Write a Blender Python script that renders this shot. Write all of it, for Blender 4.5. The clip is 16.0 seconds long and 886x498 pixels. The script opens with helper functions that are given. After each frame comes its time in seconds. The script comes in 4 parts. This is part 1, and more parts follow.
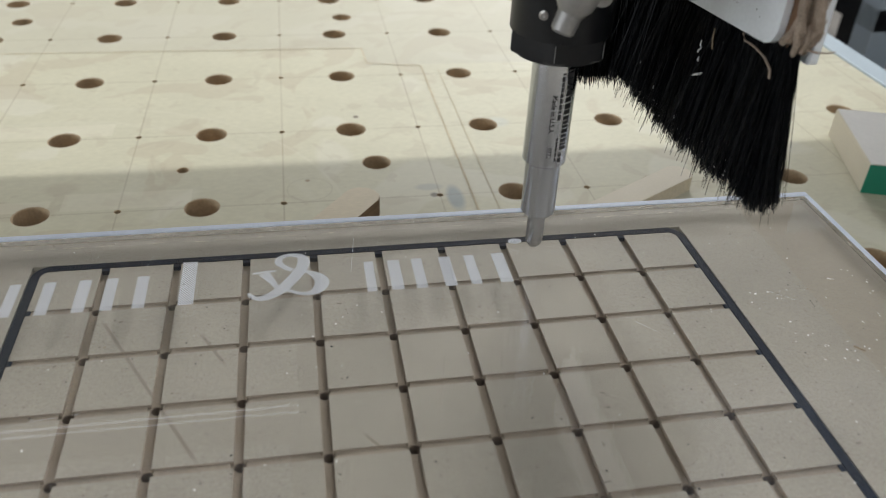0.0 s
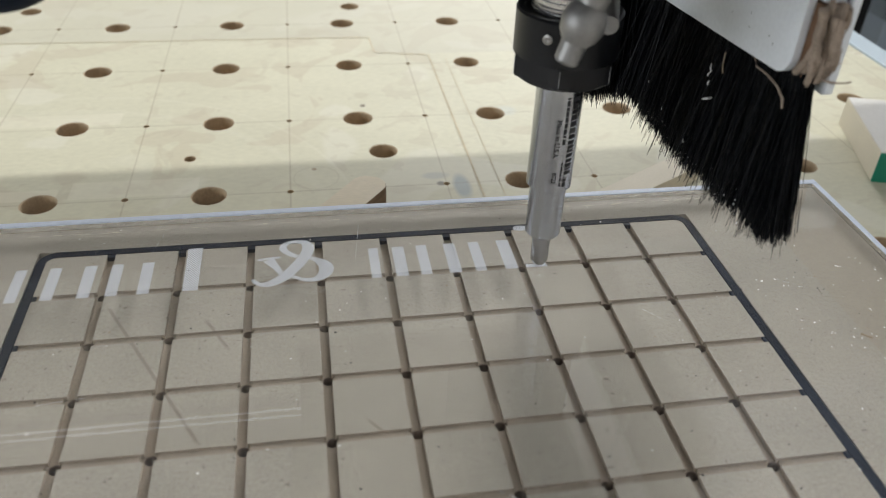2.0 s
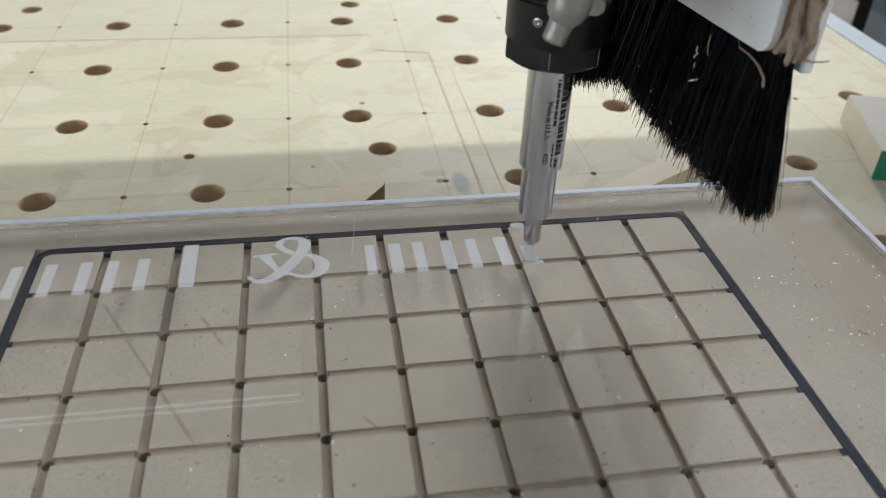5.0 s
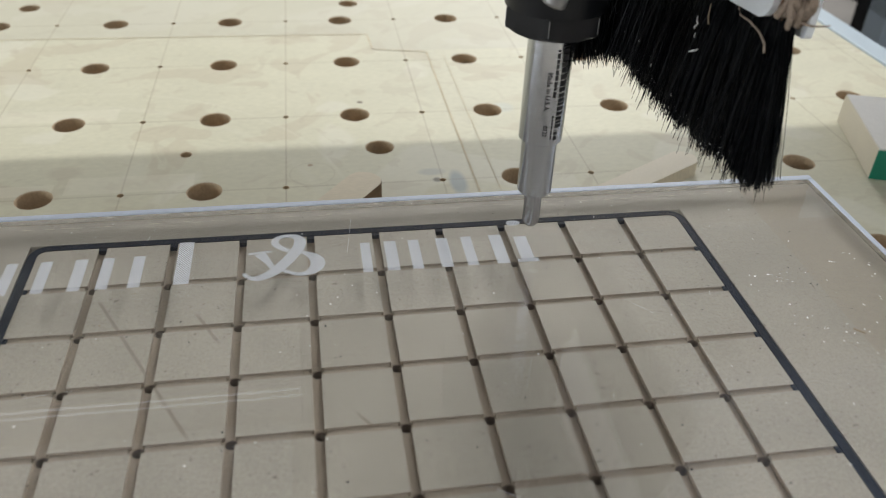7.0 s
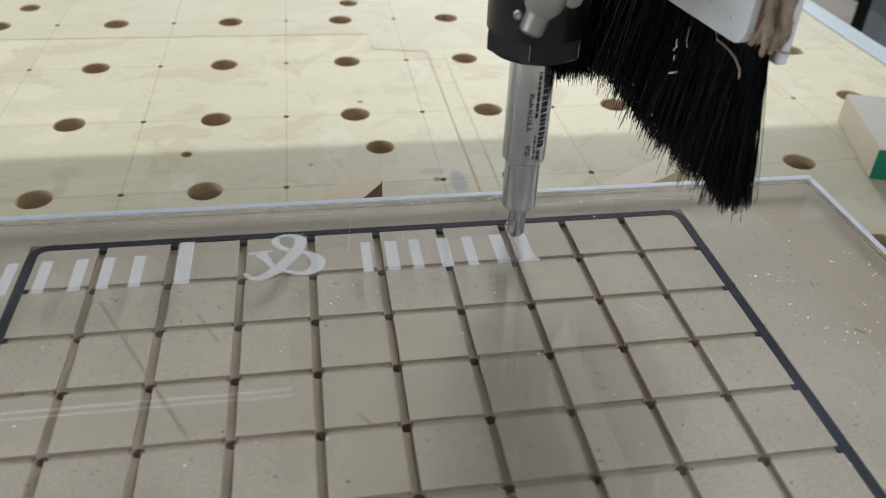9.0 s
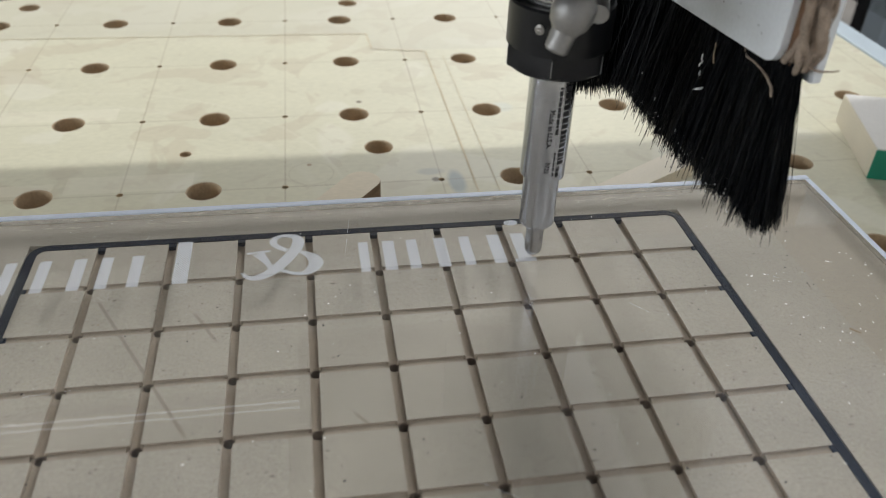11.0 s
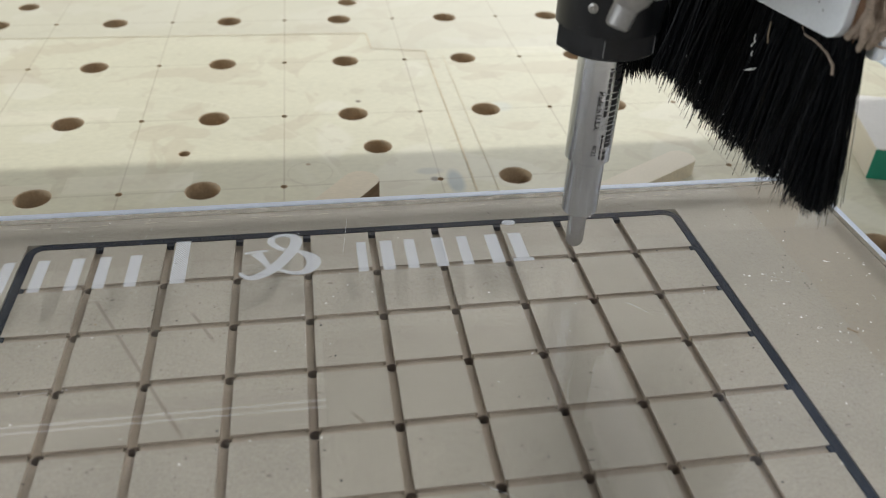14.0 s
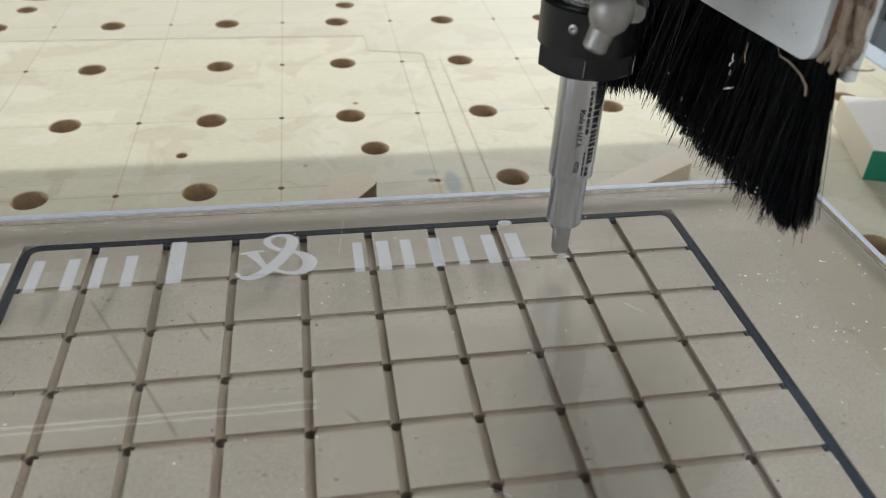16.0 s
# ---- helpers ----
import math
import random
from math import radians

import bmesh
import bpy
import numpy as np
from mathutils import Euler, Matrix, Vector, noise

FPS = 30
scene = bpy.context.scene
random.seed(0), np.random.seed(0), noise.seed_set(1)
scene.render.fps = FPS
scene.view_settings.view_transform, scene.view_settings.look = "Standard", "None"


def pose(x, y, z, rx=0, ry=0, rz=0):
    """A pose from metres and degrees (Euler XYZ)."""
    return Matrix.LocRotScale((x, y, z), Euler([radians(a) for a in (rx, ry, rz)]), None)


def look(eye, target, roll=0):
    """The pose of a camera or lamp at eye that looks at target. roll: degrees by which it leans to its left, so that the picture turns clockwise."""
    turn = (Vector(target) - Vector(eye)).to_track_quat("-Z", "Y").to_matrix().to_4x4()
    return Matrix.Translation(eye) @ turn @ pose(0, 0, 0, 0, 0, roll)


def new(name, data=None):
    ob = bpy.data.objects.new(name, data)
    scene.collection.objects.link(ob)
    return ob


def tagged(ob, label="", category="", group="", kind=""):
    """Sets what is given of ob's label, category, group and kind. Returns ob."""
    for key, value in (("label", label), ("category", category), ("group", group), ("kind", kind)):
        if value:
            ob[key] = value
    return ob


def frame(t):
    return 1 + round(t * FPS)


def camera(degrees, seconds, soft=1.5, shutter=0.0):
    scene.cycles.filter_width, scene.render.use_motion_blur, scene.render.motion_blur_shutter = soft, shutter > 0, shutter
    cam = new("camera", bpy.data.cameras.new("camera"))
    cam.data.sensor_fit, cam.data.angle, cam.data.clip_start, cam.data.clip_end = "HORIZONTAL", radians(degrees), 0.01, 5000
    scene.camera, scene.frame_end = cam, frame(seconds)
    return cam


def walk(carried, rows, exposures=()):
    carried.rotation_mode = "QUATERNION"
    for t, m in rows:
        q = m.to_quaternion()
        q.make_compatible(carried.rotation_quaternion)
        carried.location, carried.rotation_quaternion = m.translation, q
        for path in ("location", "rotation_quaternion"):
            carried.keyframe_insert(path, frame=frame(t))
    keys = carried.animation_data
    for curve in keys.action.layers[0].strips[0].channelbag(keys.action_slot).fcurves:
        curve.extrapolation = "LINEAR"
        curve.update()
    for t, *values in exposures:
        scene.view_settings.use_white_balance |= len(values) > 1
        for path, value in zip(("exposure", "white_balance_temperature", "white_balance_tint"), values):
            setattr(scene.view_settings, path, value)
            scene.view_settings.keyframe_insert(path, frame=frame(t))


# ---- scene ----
cam = camera(57.0, 16.0, soft=1.0)
# a phone lens focused on the bit
cam.data.dof.use_dof = True
cam.data.dof.focus_distance = 0.345
cam.data.dof.aperture_fstop = 15.0
PATH = [
    (0, (0.156, -0.431, 0.261), (0.484, 1.184, -0.872), 2.9),
    (0.5, (0.157, -0.432, 0.26), (0.466, 1.183, -0.879), 2.6),
    (1, (0.158, -0.432, 0.259), (0.463, 1.177, -0.889), 2.6),
    (1.5, (0.158, -0.432, 0.259), (0.463, 1.176, -0.89), 2.6),
    (2, (0.158, -0.432, 0.259), (0.461, 1.176, -0.891), 2.5),
    (2.5, (0.159, -0.432, 0.259), (0.461, 1.176, -0.891), 2.5),
    (3, (0.159, -0.432, 0.259), (0.459, 1.176, -0.892), 2.5),
    (3.5, (0.16, -0.432, 0.259), (0.457, 1.177, -0.892), 2.5),
    (4, (0.16, -0.432, 0.258), (0.456, 1.176, -0.893), 2.4),
    (6.5, (0.162, -0.433, 0.258), (0.456, 1.174, -0.895), 2.4),
    (7, (0.162, -0.433, 0.257), (0.459, 1.175, -0.894), 2.5),
    (7.5, (0.162, -0.433, 0.257), (0.46, 1.175, -0.894), 2.5),
    (8, (0.162, -0.433, 0.257), (0.458, 1.175, -0.895), 2.5),
    (8.5, (0.162, -0.433, 0.257), (0.458, 1.175, -0.895), 2.5),
    (9, (0.162, -0.433, 0.257), (0.458, 1.175, -0.895), 2.5),
    (11.5, (0.163, -0.434, 0.258), (0.459, 1.174, -0.896), 2.5),
    (12, (0.163, -0.434, 0.257), (0.458, 1.173, -0.896), 2.4),
    (12.5, (0.163, -0.433, 0.257), (0.459, 1.174, -0.896), 2.5),
    (13, (0.163, -0.433, 0.257), (0.459, 1.174, -0.896), 2.5),
    (13.5, (0.163, -0.434, 0.257), (0.459, 1.173, -0.897), 2.5),
    (14, (0.164, -0.434, 0.258), (0.458, 1.172, -0.896), 2.5),
    (14.5, (0.165, -0.435, 0.258), (0.461, 1.174, -0.893), 2.5),
    (15, (0.165, -0.435, 0.258), (0.46, 1.176, -0.89), 2.4),
    (15.5, (0.165, -0.435, 0.257), (0.46, 1.176, -0.89), 2.4),
    (16, (0.165, -0.435, 0.257), (0.462, 1.176, -0.89), 2.5),
]
walk(cam, [(t, look(eye, target, roll)) for t, eye, target, roll in PATH],
     exposures=((0, -0.10), (0.5, 0.02), (1.5, 0.05), (4.2, 0.04), (6.5, -0.02), (9, 0.0), (12.5, 0.0), (15, 0.04), (16, 0.04)))


# ---- light ----
SUN_ELEV, SUN_AZ = 65.5, 8.0      # height, and lean towards +x, in degrees
world = bpy.data.worlds.new("sky")
scene.world = world
world.use_nodes = True
_nt = world.node_tree
_sky = _nt.nodes.new("ShaderNodeTexSky")
_sky.sky_type = "NISHITA"
_sky.sun_disc = False
_sky.sun_elevation = radians(SUN_ELEV)
_sky.sun_rotation = radians(SUN_AZ)
_nt.links.new(_sky.outputs[0], _nt.nodes["Background"].inputs[0])
_nt.nodes["Background"].inputs[1].default_value = 0.12


def lamp(name, kind, m, energy, color, size=1.0, size_y=1.0, angle=0.5):
    data = bpy.data.lights.new(name, kind)
    data.energy, data.color = energy, color
    if kind == "AREA":
        data.shape, data.size, data.size_y = "RECTANGLE", size, size_y
    else:
        data.angle = radians(angle)
    ob = new(name, data)
    ob.matrix_world = m
    return ob


_e, _a = radians(SUN_ELEV), radians(SUN_AZ)
_dir = Vector((math.cos(_e) * math.sin(_a), math.cos(_e) * math.cos(_a), math.sin(_e)))
lamp("sun", "SUN", look(_dir * 5, (0, 0, 0)), 1.44, (0.99, 0.985, 0.95), angle=1.6)
# area lamps in assumed openings out of view, tuned to balance the shading
lamp("skylight_daylight", "AREA", look((0.4, 1.75, 3.3), (0.4, 1.75, 0)), 18, (0.97, 0.98, 1.0), 4.0, 1.7)
lamp("right_window_daylight", "AREA", look((3.96, 0.6, 2.0), (0, 0.6, 2.0)), 20, (0.965, 0.985, 1.0), 2.8, 1.8)
lamp("left_window_daylight", "AREA", look((-3.46, -0.6, 0.8), (0, -0.6, 0.8)), 58, (0.94, 0.975, 1.0), 3.6, 0.9)
# added fill overhead, out of view; lifts the acrylic's lower-right reflection
lamp("south_ceiling_fill", "AREA", look((2.4, -2.5, 3.3), (2.4, -2.5, 0)), 10, (0.90, 0.96, 1.0), 2.2, 1.4)
lamp("north_window_daylight", "AREA", look((1.9, 3.96, 1.75), (1.9, 0, 1.75)), 168, (0.99, 0.985, 0.97), 1.8, 1.1)
lamp("back_window_daylight", "AREA", look((0.4, -3.46, 2.65), (0.4, 0, 2.65)), 20, (0.98, 0.985, 1.0), 4.6, 0.6)


# ---- materials ----
# knife marks on the vacuum pod
MARKS = ((0.0823, -0.1893, 0.1204, -0.2607), (0.1166, -0.1998, 0.1267, -0.2187), (0.1691, -0.2538, 0.1767, -0.2640))


def mat(name, color, rough=0.5, metal=0.0, vary=0.12, scale=30.0, fine=400.0, bump=0.1, stretch=(1, 1, 1), spec=0.5, depth=0.001, world=False):
    """A surface whose colour varies at two scales, with fine relief."""
    m = bpy.data.materials.new(name)
    m.use_nodes = True
    nt = m.node_tree
    b = nt.nodes["Principled BSDF"]
    b.inputs["Roughness"].default_value = rough
    b.inputs["Metallic"].default_value = metal
    b.inputs["Specular IOR Level"].default_value = spec
    geo = nt.nodes.new("ShaderNodeTexCoord")
    mp = nt.nodes.new("ShaderNodeMapping")
    mp.inputs["Scale"].default_value = stretch
    if world:
        geo = nt.nodes.new("ShaderNodeNewGeometry")
    nt.links.new(geo.outputs["Position" if world else "Object"], mp.inputs[0])
    n1 = nt.nodes.new("ShaderNodeTexNoise")
    n1.inputs["Scale"].default_value, n1.inputs["Detail"].default_value = scale, 4
    n2 = nt.nodes.new("ShaderNodeTexNoise")
    n2.inputs["Scale"].default_value, n2.inputs["Detail"].default_value = fine, 3
    for n in (n1, n2):
        nt.links.new(mp.outputs[0], n.inputs["Vector"])
    add = nt.nodes.new("ShaderNodeMath")
    add.operation = "ADD"
    nt.links.new(n1.outputs["Fac"], add.inputs[0])
    nt.links.new(n2.outputs["Fac"], add.inputs[1])
    ramp = nt.nodes.new("ShaderNodeMapRange")
    ramp.inputs["From Min"].default_value, ramp.inputs["From Max"].default_value = 0.6, 1.4
    ramp.inputs["To Min"].default_value, ramp.inputs["To Max"].default_value = 1 - vary, 1 + vary
    nt.links.new(add.outputs[0], ramp.inputs["Value"])
    mul = nt.nodes.new("ShaderNodeVectorMath")
    mul.operation = "SCALE"
    mul.inputs[0].default_value = color
    nt.links.new(ramp.outputs[0], mul.inputs["Scale"])
    nt.links.new(mul.outputs[0], b.inputs["Base Color"])
    if bump:
        bp = nt.nodes.new("ShaderNodeBump")
        bp.inputs["Strength"].default_value, bp.inputs["Distance"].default_value = bump, depth
        nt.links.new(n2.outputs["Fac"], bp.inputs["Height"])
        nt.links.new(bp.outputs[0], b.inputs["Normal"])
    m["out"] = 1
    return m


def board_material():
    """Pale bench top: grain along x, score lines, worn patches, a blue paint smear."""
    m = mat("pale_bench_board", (0.556, 0.534, 0.402), 0.68, vary=0.09, scale=14, fine=260, bump=0.04, stretch=(0.7, 1.3, 1))
    nt = m.node_tree
    b = nt.nodes["Principled BSDF"]
    base = b.inputs["Base Color"].links[0].from_socket
    tc = nt.nodes.new("ShaderNodeTexCoord")
    sep = nt.nodes.new("ShaderNodeSeparateXYZ")
    wob = nt.nodes.new("ShaderNodeTexNoise")
    wob.inputs["Scale"].default_value = 9
    nt.links.new(tc.outputs["Object"], wob.inputs["Vector"])
    nt.links.new(tc.outputs["Object"], sep.inputs[0])

    def math_node(op, a, c):
        n = nt.nodes.new("ShaderNodeMath")
        n.operation = op
        for k, v in enumerate((a, c)):
            if isinstance(v, (int, float)):
                n.inputs[k].default_value = v
            else:
                nt.links.new(v, n.inputs[k])
        return n.outputs[0]

    def line(sock, shift, width):
        q = math_node("ADD", sock, shift + 96.0)
        q = math_node("MODULO", q, 0.096)
        q = math_node("ABSOLUTE", math_node("SUBTRACT", q, 0.048), 0)
        return math_node("LESS_THAN", q, width)

    vertical = line(sep.outputs[0], 0.0, 0.0005)
    across = line(sep.outputs[1], 0.048, 0.0005)
    lines = math_node("MAXIMUM", vertical, across)
    lines = math_node("MULTIPLY", lines, math_node("MULTIPLY", wob.outputs["Fac"], 0.62))

    def mix(a, fac, col):
        n = nt.nodes.new("ShaderNodeMix")
        n.data_type = "RGBA"
        nt.links.new(fac, n.inputs["Factor"])
        nt.links.new(a, n.inputs["A"])
        n.inputs["B"].default_value = (*col, 1)
        return n.outputs["Result"]

    # worn patches with soft-cornered edges, paler and greyer
    col = base
    for scale, lo, hi, amount, rgb, seed in ((7, 0.54, 0.57, 0.40, (0.64, 0.62, 0.52), 0.0), (11, 0.57, 0.60, 0.42, (0.46, 0.40, 0.29), 4.0), (26, 0.60, 0.64, 0.22, (0.40, 0.34, 0.25), 9.0)):
        pat = nt.nodes.new("ShaderNodeTexNoise")
        pat.inputs["Scale"].default_value, pat.inputs["Detail"].default_value, pat.inputs["Distortion"].default_value = scale, 2, 1.6
        sh = nt.nodes.new("ShaderNodeMapping")
        sh.inputs["Location"].default_value = (seed, seed * 0.7, 0)
        nt.links.new(tc.outputs["Object"], sh.inputs[0])
        nt.links.new(sh.outputs[0], pat.inputs["Vector"])
        rng = nt.nodes.new("ShaderNodeMapRange")
        rng.inputs["From Min"].default_value, rng.inputs["From Max"].default_value = lo, hi
        rng.inputs["To Max"].default_value = amount
        nt.links.new(pat.outputs["Fac"], rng.inputs["Value"])
        col = mix(col, rng.outputs[0], rgb)
    # board toned darker and greyer beyond the stepped line
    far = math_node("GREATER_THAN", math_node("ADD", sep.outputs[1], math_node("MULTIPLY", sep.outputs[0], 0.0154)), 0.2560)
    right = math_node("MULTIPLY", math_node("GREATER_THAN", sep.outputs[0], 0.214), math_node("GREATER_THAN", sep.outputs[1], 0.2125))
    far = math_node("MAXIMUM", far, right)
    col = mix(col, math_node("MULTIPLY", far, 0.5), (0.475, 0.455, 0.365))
    # stains and one hole painted dark: centre, stretch across x, radius, strength, colour
    for x, y, sx, rad, amount, rgb in ((0.2490, -0.004, 2.7, 0.016, 0.62, (0.22, 0.28, 0.33)), (0.234, 0.0105, 0.5, 0.005, 0.40, (0.30, 0.33, 0.35)), (0.2365, 0.0005, 1.0, 0.0032, 0.75, (0.10, 0.09, 0.08)), (0.2880, 0.0960, 1.0, 0.011, 0.25, (0.42, 0.48, 0.50)), (0.300, 0.099, 1.0, 0.010, 0.35, (0.45, 0.50, 0.50)), (0.197, 0.116, 1.0, 0.0026, 0.9, (0.12, 0.09, 0.06)),
                                       (0.197, 0.134, 1.0, 0.007, 0.25, (0.35, 0.29, 0.20)), (0.163, 0.268, 0.8, 0.012, 0.25, (0.40, 0.34, 0.24)), (0.159, 0.026, 1.0, 0.0022, 0.7, (0.25, 0.16, 0.09)),
                                       (0.011, 0.030, 0.8, 0.009, 0.30, (0.36, 0.30, 0.22))):
        dist = nt.nodes.new("ShaderNodeVectorMath")
        dist.operation = "DISTANCE"
        st = nt.nodes.new("ShaderNodeMapping")
        st.inputs["Scale"].default_value = (sx, 1, 1)
        nt.links.new(tc.outputs["Object"], st.inputs[0])
        nt.links.new(st.outputs[0], dist.inputs[0])
        dist.inputs[1].default_value = (x * sx, y, 0)
        sm = math_node("MULTIPLY", dist.outputs["Value"], math_node("ADD", wob.outputs["Fac"], 0.5))
        r2 = nt.nodes.new("ShaderNodeMapRange")
        r2.inputs["From Min"].default_value, r2.inputs["From Max"].default_value = rad, rad * 0.55
        r2.inputs["To Max"].default_value = amount
        nt.links.new(sm, r2.inputs["Value"])
        col = mix(col, r2.outputs[0], rgb)
    # rubbed arcs and a compass circle: centre, radius, half width, strength, colour
    for x, y, radius, half, amount, rgb in ((0.0017, -0.0381, 0.1831, 0.0016, 0.18, (0.68, 0.66, 0.55)), (0.0017 - 0.012, -0.0381 - 0.022, 0.1831, 0.0040, 0.14, (0.68, 0.66, 0.55)), (0.1600, 0.0152, 0.0138, 0.0005, 0.22, (0.26, 0.21, 0.14))):
        dist = nt.nodes.new("ShaderNodeVectorMath")
        dist.operation = "DISTANCE"
        nt.links.new(tc.outputs["Object"], dist.inputs[0])
        dist.inputs[1].default_value = (x, y, 0)
        off = math_node("ABSOLUTE", math_node("SUBTRACT", dist.outputs["Value"], radius), 0)
        soft = nt.nodes.new("ShaderNodeMapRange")
        soft.inputs["From Min"].default_value, soft.inputs["From Max"].default_value, soft.inputs["To Max"].default_value = half, half * 0.3, amount
        nt.links.new(off, soft.inputs["Value"])
        col = mix(col, math_node("MULTIPLY", soft.outputs[0], math_node("ADD", wob.outputs["Fac"], 0.4)), rgb)
    # pale scuffed rectangles left by old fixtures
    for x0, x1, y0, y1, amount in ((0.0150, 0.0890, 0.0030, 0.0226, 0.32), (-0.060, 0.0080, 0.0040, 0.0160, 0.28), (-0.10, 0.030, 0.100, 0.1180, 0.25)):
        inside = math_node("MULTIPLY", math_node("MULTIPLY", math_node("GREATER_THAN", sep.outputs[0], x0), math_node("LESS_THAN", sep.outputs[0], x1)),
                           math_node("MULTIPLY", math_node("GREATER_THAN", sep.outputs[1], y0), math_node("LESS_THAN", sep.outputs[1], y1)))
        col = mix(col, math_node("MULTIPLY", inside, math_node("MULTIPLY", wob.outputs["Fac"], amount * 2)), (0.74, 0.70, 0.58))
    col = mix(col, lines, (0.22, 0.16, 0.09))
    nt.links.new(col, b.inputs["Base Color"])
    return m


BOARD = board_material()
MDF = mat("raw_mdf", (0.412, 0.378, 0.316), 0.75, vary=0.18, scale=22, fine=900, bump=0.15, depth=0.0003, world=True)
MDF_CUT = mat("cut_mdf", (0.35, 0.295, 0.235), 0.9, vary=0.18, scale=60, fine=1200, bump=0.2, depth=0.0003, world=True)


def flecked(m, marks=()):
    """Adds fibre flecks, dark and pale, and thin knife marks (x0, y0, x1, y1) to a board."""
    nt = m.node_tree
    b = nt.nodes["Principled BSDF"]
    col = b.inputs["Base Color"].links[0].from_socket
    pos = nt.nodes.new("ShaderNodeNewGeometry").outputs["Position"]

    def over(col, fac, rgb):
        n = nt.nodes.new("ShaderNodeMix")
        n.data_type = "RGBA"
        nt.links.new(fac, n.inputs["Factor"])
        nt.links.new(col, n.inputs["A"])
        n.inputs["B"].default_value = (*rgb, 1)
        return n.outputs["Result"]

    def remap(sock, a, c, top):
        n = nt.nodes.new("ShaderNodeMapRange")
        n.inputs["From Min"].default_value, n.inputs["From Max"].default_value, n.inputs["To Max"].default_value = a, c, top
        nt.links.new(sock, n.inputs["Value"])
        return n.outputs[0]
    for scale, lo, hi, amount, rgb in ((620, 0.725, 0.77, 0.6, (0.11, 0.08, 0.06)), (480, 0.74, 0.79, 0.35, (0.58, 0.52, 0.43)), (1500, 0.58, 0.68, 0.30, (0.24, 0.19, 0.14))):
        n = nt.nodes.new("ShaderNodeTexNoise")
        n.inputs["Scale"].default_value, n.inputs["Detail"].default_value = scale, 1
        nt.links.new(pos, n.inputs["Vector"])
        col = over(col, remap(n.outputs["Fac"], lo, hi, amount), rgb)
    for x0, y0, x1, y1 in marks:
        d = Vector((x1 - x0, y1 - y0, 0))
        nrm = Vector((-d.y, d.x, 0)).normalized()
        dot = nt.nodes.new("ShaderNodeVectorMath")
        dot.operation = "DOT_PRODUCT"
        nt.links.new(pos, dot.inputs[0])
        dot.inputs[1].default_value = nrm
        off = nt.nodes.new("ShaderNodeMath")
        off.operation = "SUBTRACT"
        nt.links.new(dot.outputs["Value"], off.inputs[0])
        off.inputs[1].default_value = nrm.dot(Vector((x0, y0, 0)))
        ab = nt.nodes.new("ShaderNodeMath")
        ab.operation = "ABSOLUTE"
        nt.links.new(off.outputs[0], ab.inputs[0])
        along = nt.nodes.new("ShaderNodeVectorMath")
        along.operation = "DISTANCE"
        nt.links.new(pos, along.inputs[0])
        along.inputs[1].default_value = ((x0 + x1) / 2, (y0 + y1) / 2, 0.067)
        near = remap(along.outputs["Value"], d.length / 2, d.length / 2 - 0.004, 0.5)
        mul = nt.nodes.new("ShaderNodeMath")
        mul.operation = "MULTIPLY"
        nt.links.new(remap(ab.outputs[0], 0.0008, 0.0003, 1.0), mul.inputs[0])
        nt.links.new(near, mul.inputs[1])
        col = over(col, mul.outputs[0], (0.20, 0.16, 0.12))
    nt.links.new(col, b.inputs["Base Color"])


MDF_BASE = mat("base_fibreboard", (0.40, 0.355, 0.285), 0.8, vary=0.10, scale=22, fine=700, bump=0.1, depth=0.0003, world=True)
flecked(MDF, MARKS)
RUBBER = mat("dark_foam_rubber", (0.006, 0.012, 0.026), 0.8, vary=0.25, scale=80, fine=1500, bump=0.2, depth=0.0002, spec=0.2)
ENGRAVE = mat("frosted_engraving", (0.85, 0.885, 0.94), 0.8, vary=0.14, scale=400, fine=2600, bump=0.1, depth=0.0001)
FROST = mat("sawn_acrylic_edge", (0.70, 0.76, 0.88), 0.6, vary=0.10, scale=90, fine=1500, bump=0.25, stretch=(1, 1, 4), depth=0.0002)
BLACK = mat("black_oxide_steel", (0.007, 0.0075, 0.010), 0.38, metal=0.0, vary=0.3, scale=120, fine=900, bump=0.08, spec=0.35, depth=0.0002)
WORN = mat("worn_bare_edge", (0.32, 0.32, 0.33), 0.4, metal=0.8, vary=0.3, scale=300, fine=1500, bump=0.1, depth=0.0002)
STEEL = mat("turned_steel", (0.50, 0.52, 0.565), 0.20, metal=1.0, vary=0.06, scale=60, fine=1800, bump=0.06, stretch=(0.15, 0.15, 6), depth=0.0001)
POLISHED = mat("polished_steel_rail", (0.85, 0.85, 0.87), 0.05, metal=1.0, vary=0.04, scale=20, fine=300, bump=0.0)
THREAD = mat("bright_steel_thread", (0.62, 0.62, 0.63), 0.25, metal=1.0, vary=0.1, scale=90, fine=900, bump=0.05, depth=0.0002)
CARBIDE = mat("dark_holder_steel", (0.42, 0.425, 0.44), 0.24, metal=1.0, vary=0.1, scale=150, fine=1800, bump=0.05, depth=0.0001)
ALU = mat("cast_grey_nozzle", (0.34, 0.335, 0.33), 0.45, metal=0.7, vary=0.12, scale=100, fine=900, bump=0.08, depth=0.0002)
BRISTLE = mat("black_nylon_bristle", (0.0026, 0.0032, 0.0046), 0.36, vary=0.4, scale=200, fine=2000, bump=0.0, spec=0.10)
WHITE = mat("white_sheet_plastic", (0.83, 0.865, 0.91), 0.45, vary=0.06, scale=30, fine=700, bump=0.05, depth=0.0002)
TWINE = mat("jute_twine", (0.33, 0.26, 0.205), 0.9, vary=0.4, scale=250, fine=1600, bump=0.6, depth=0.0005)
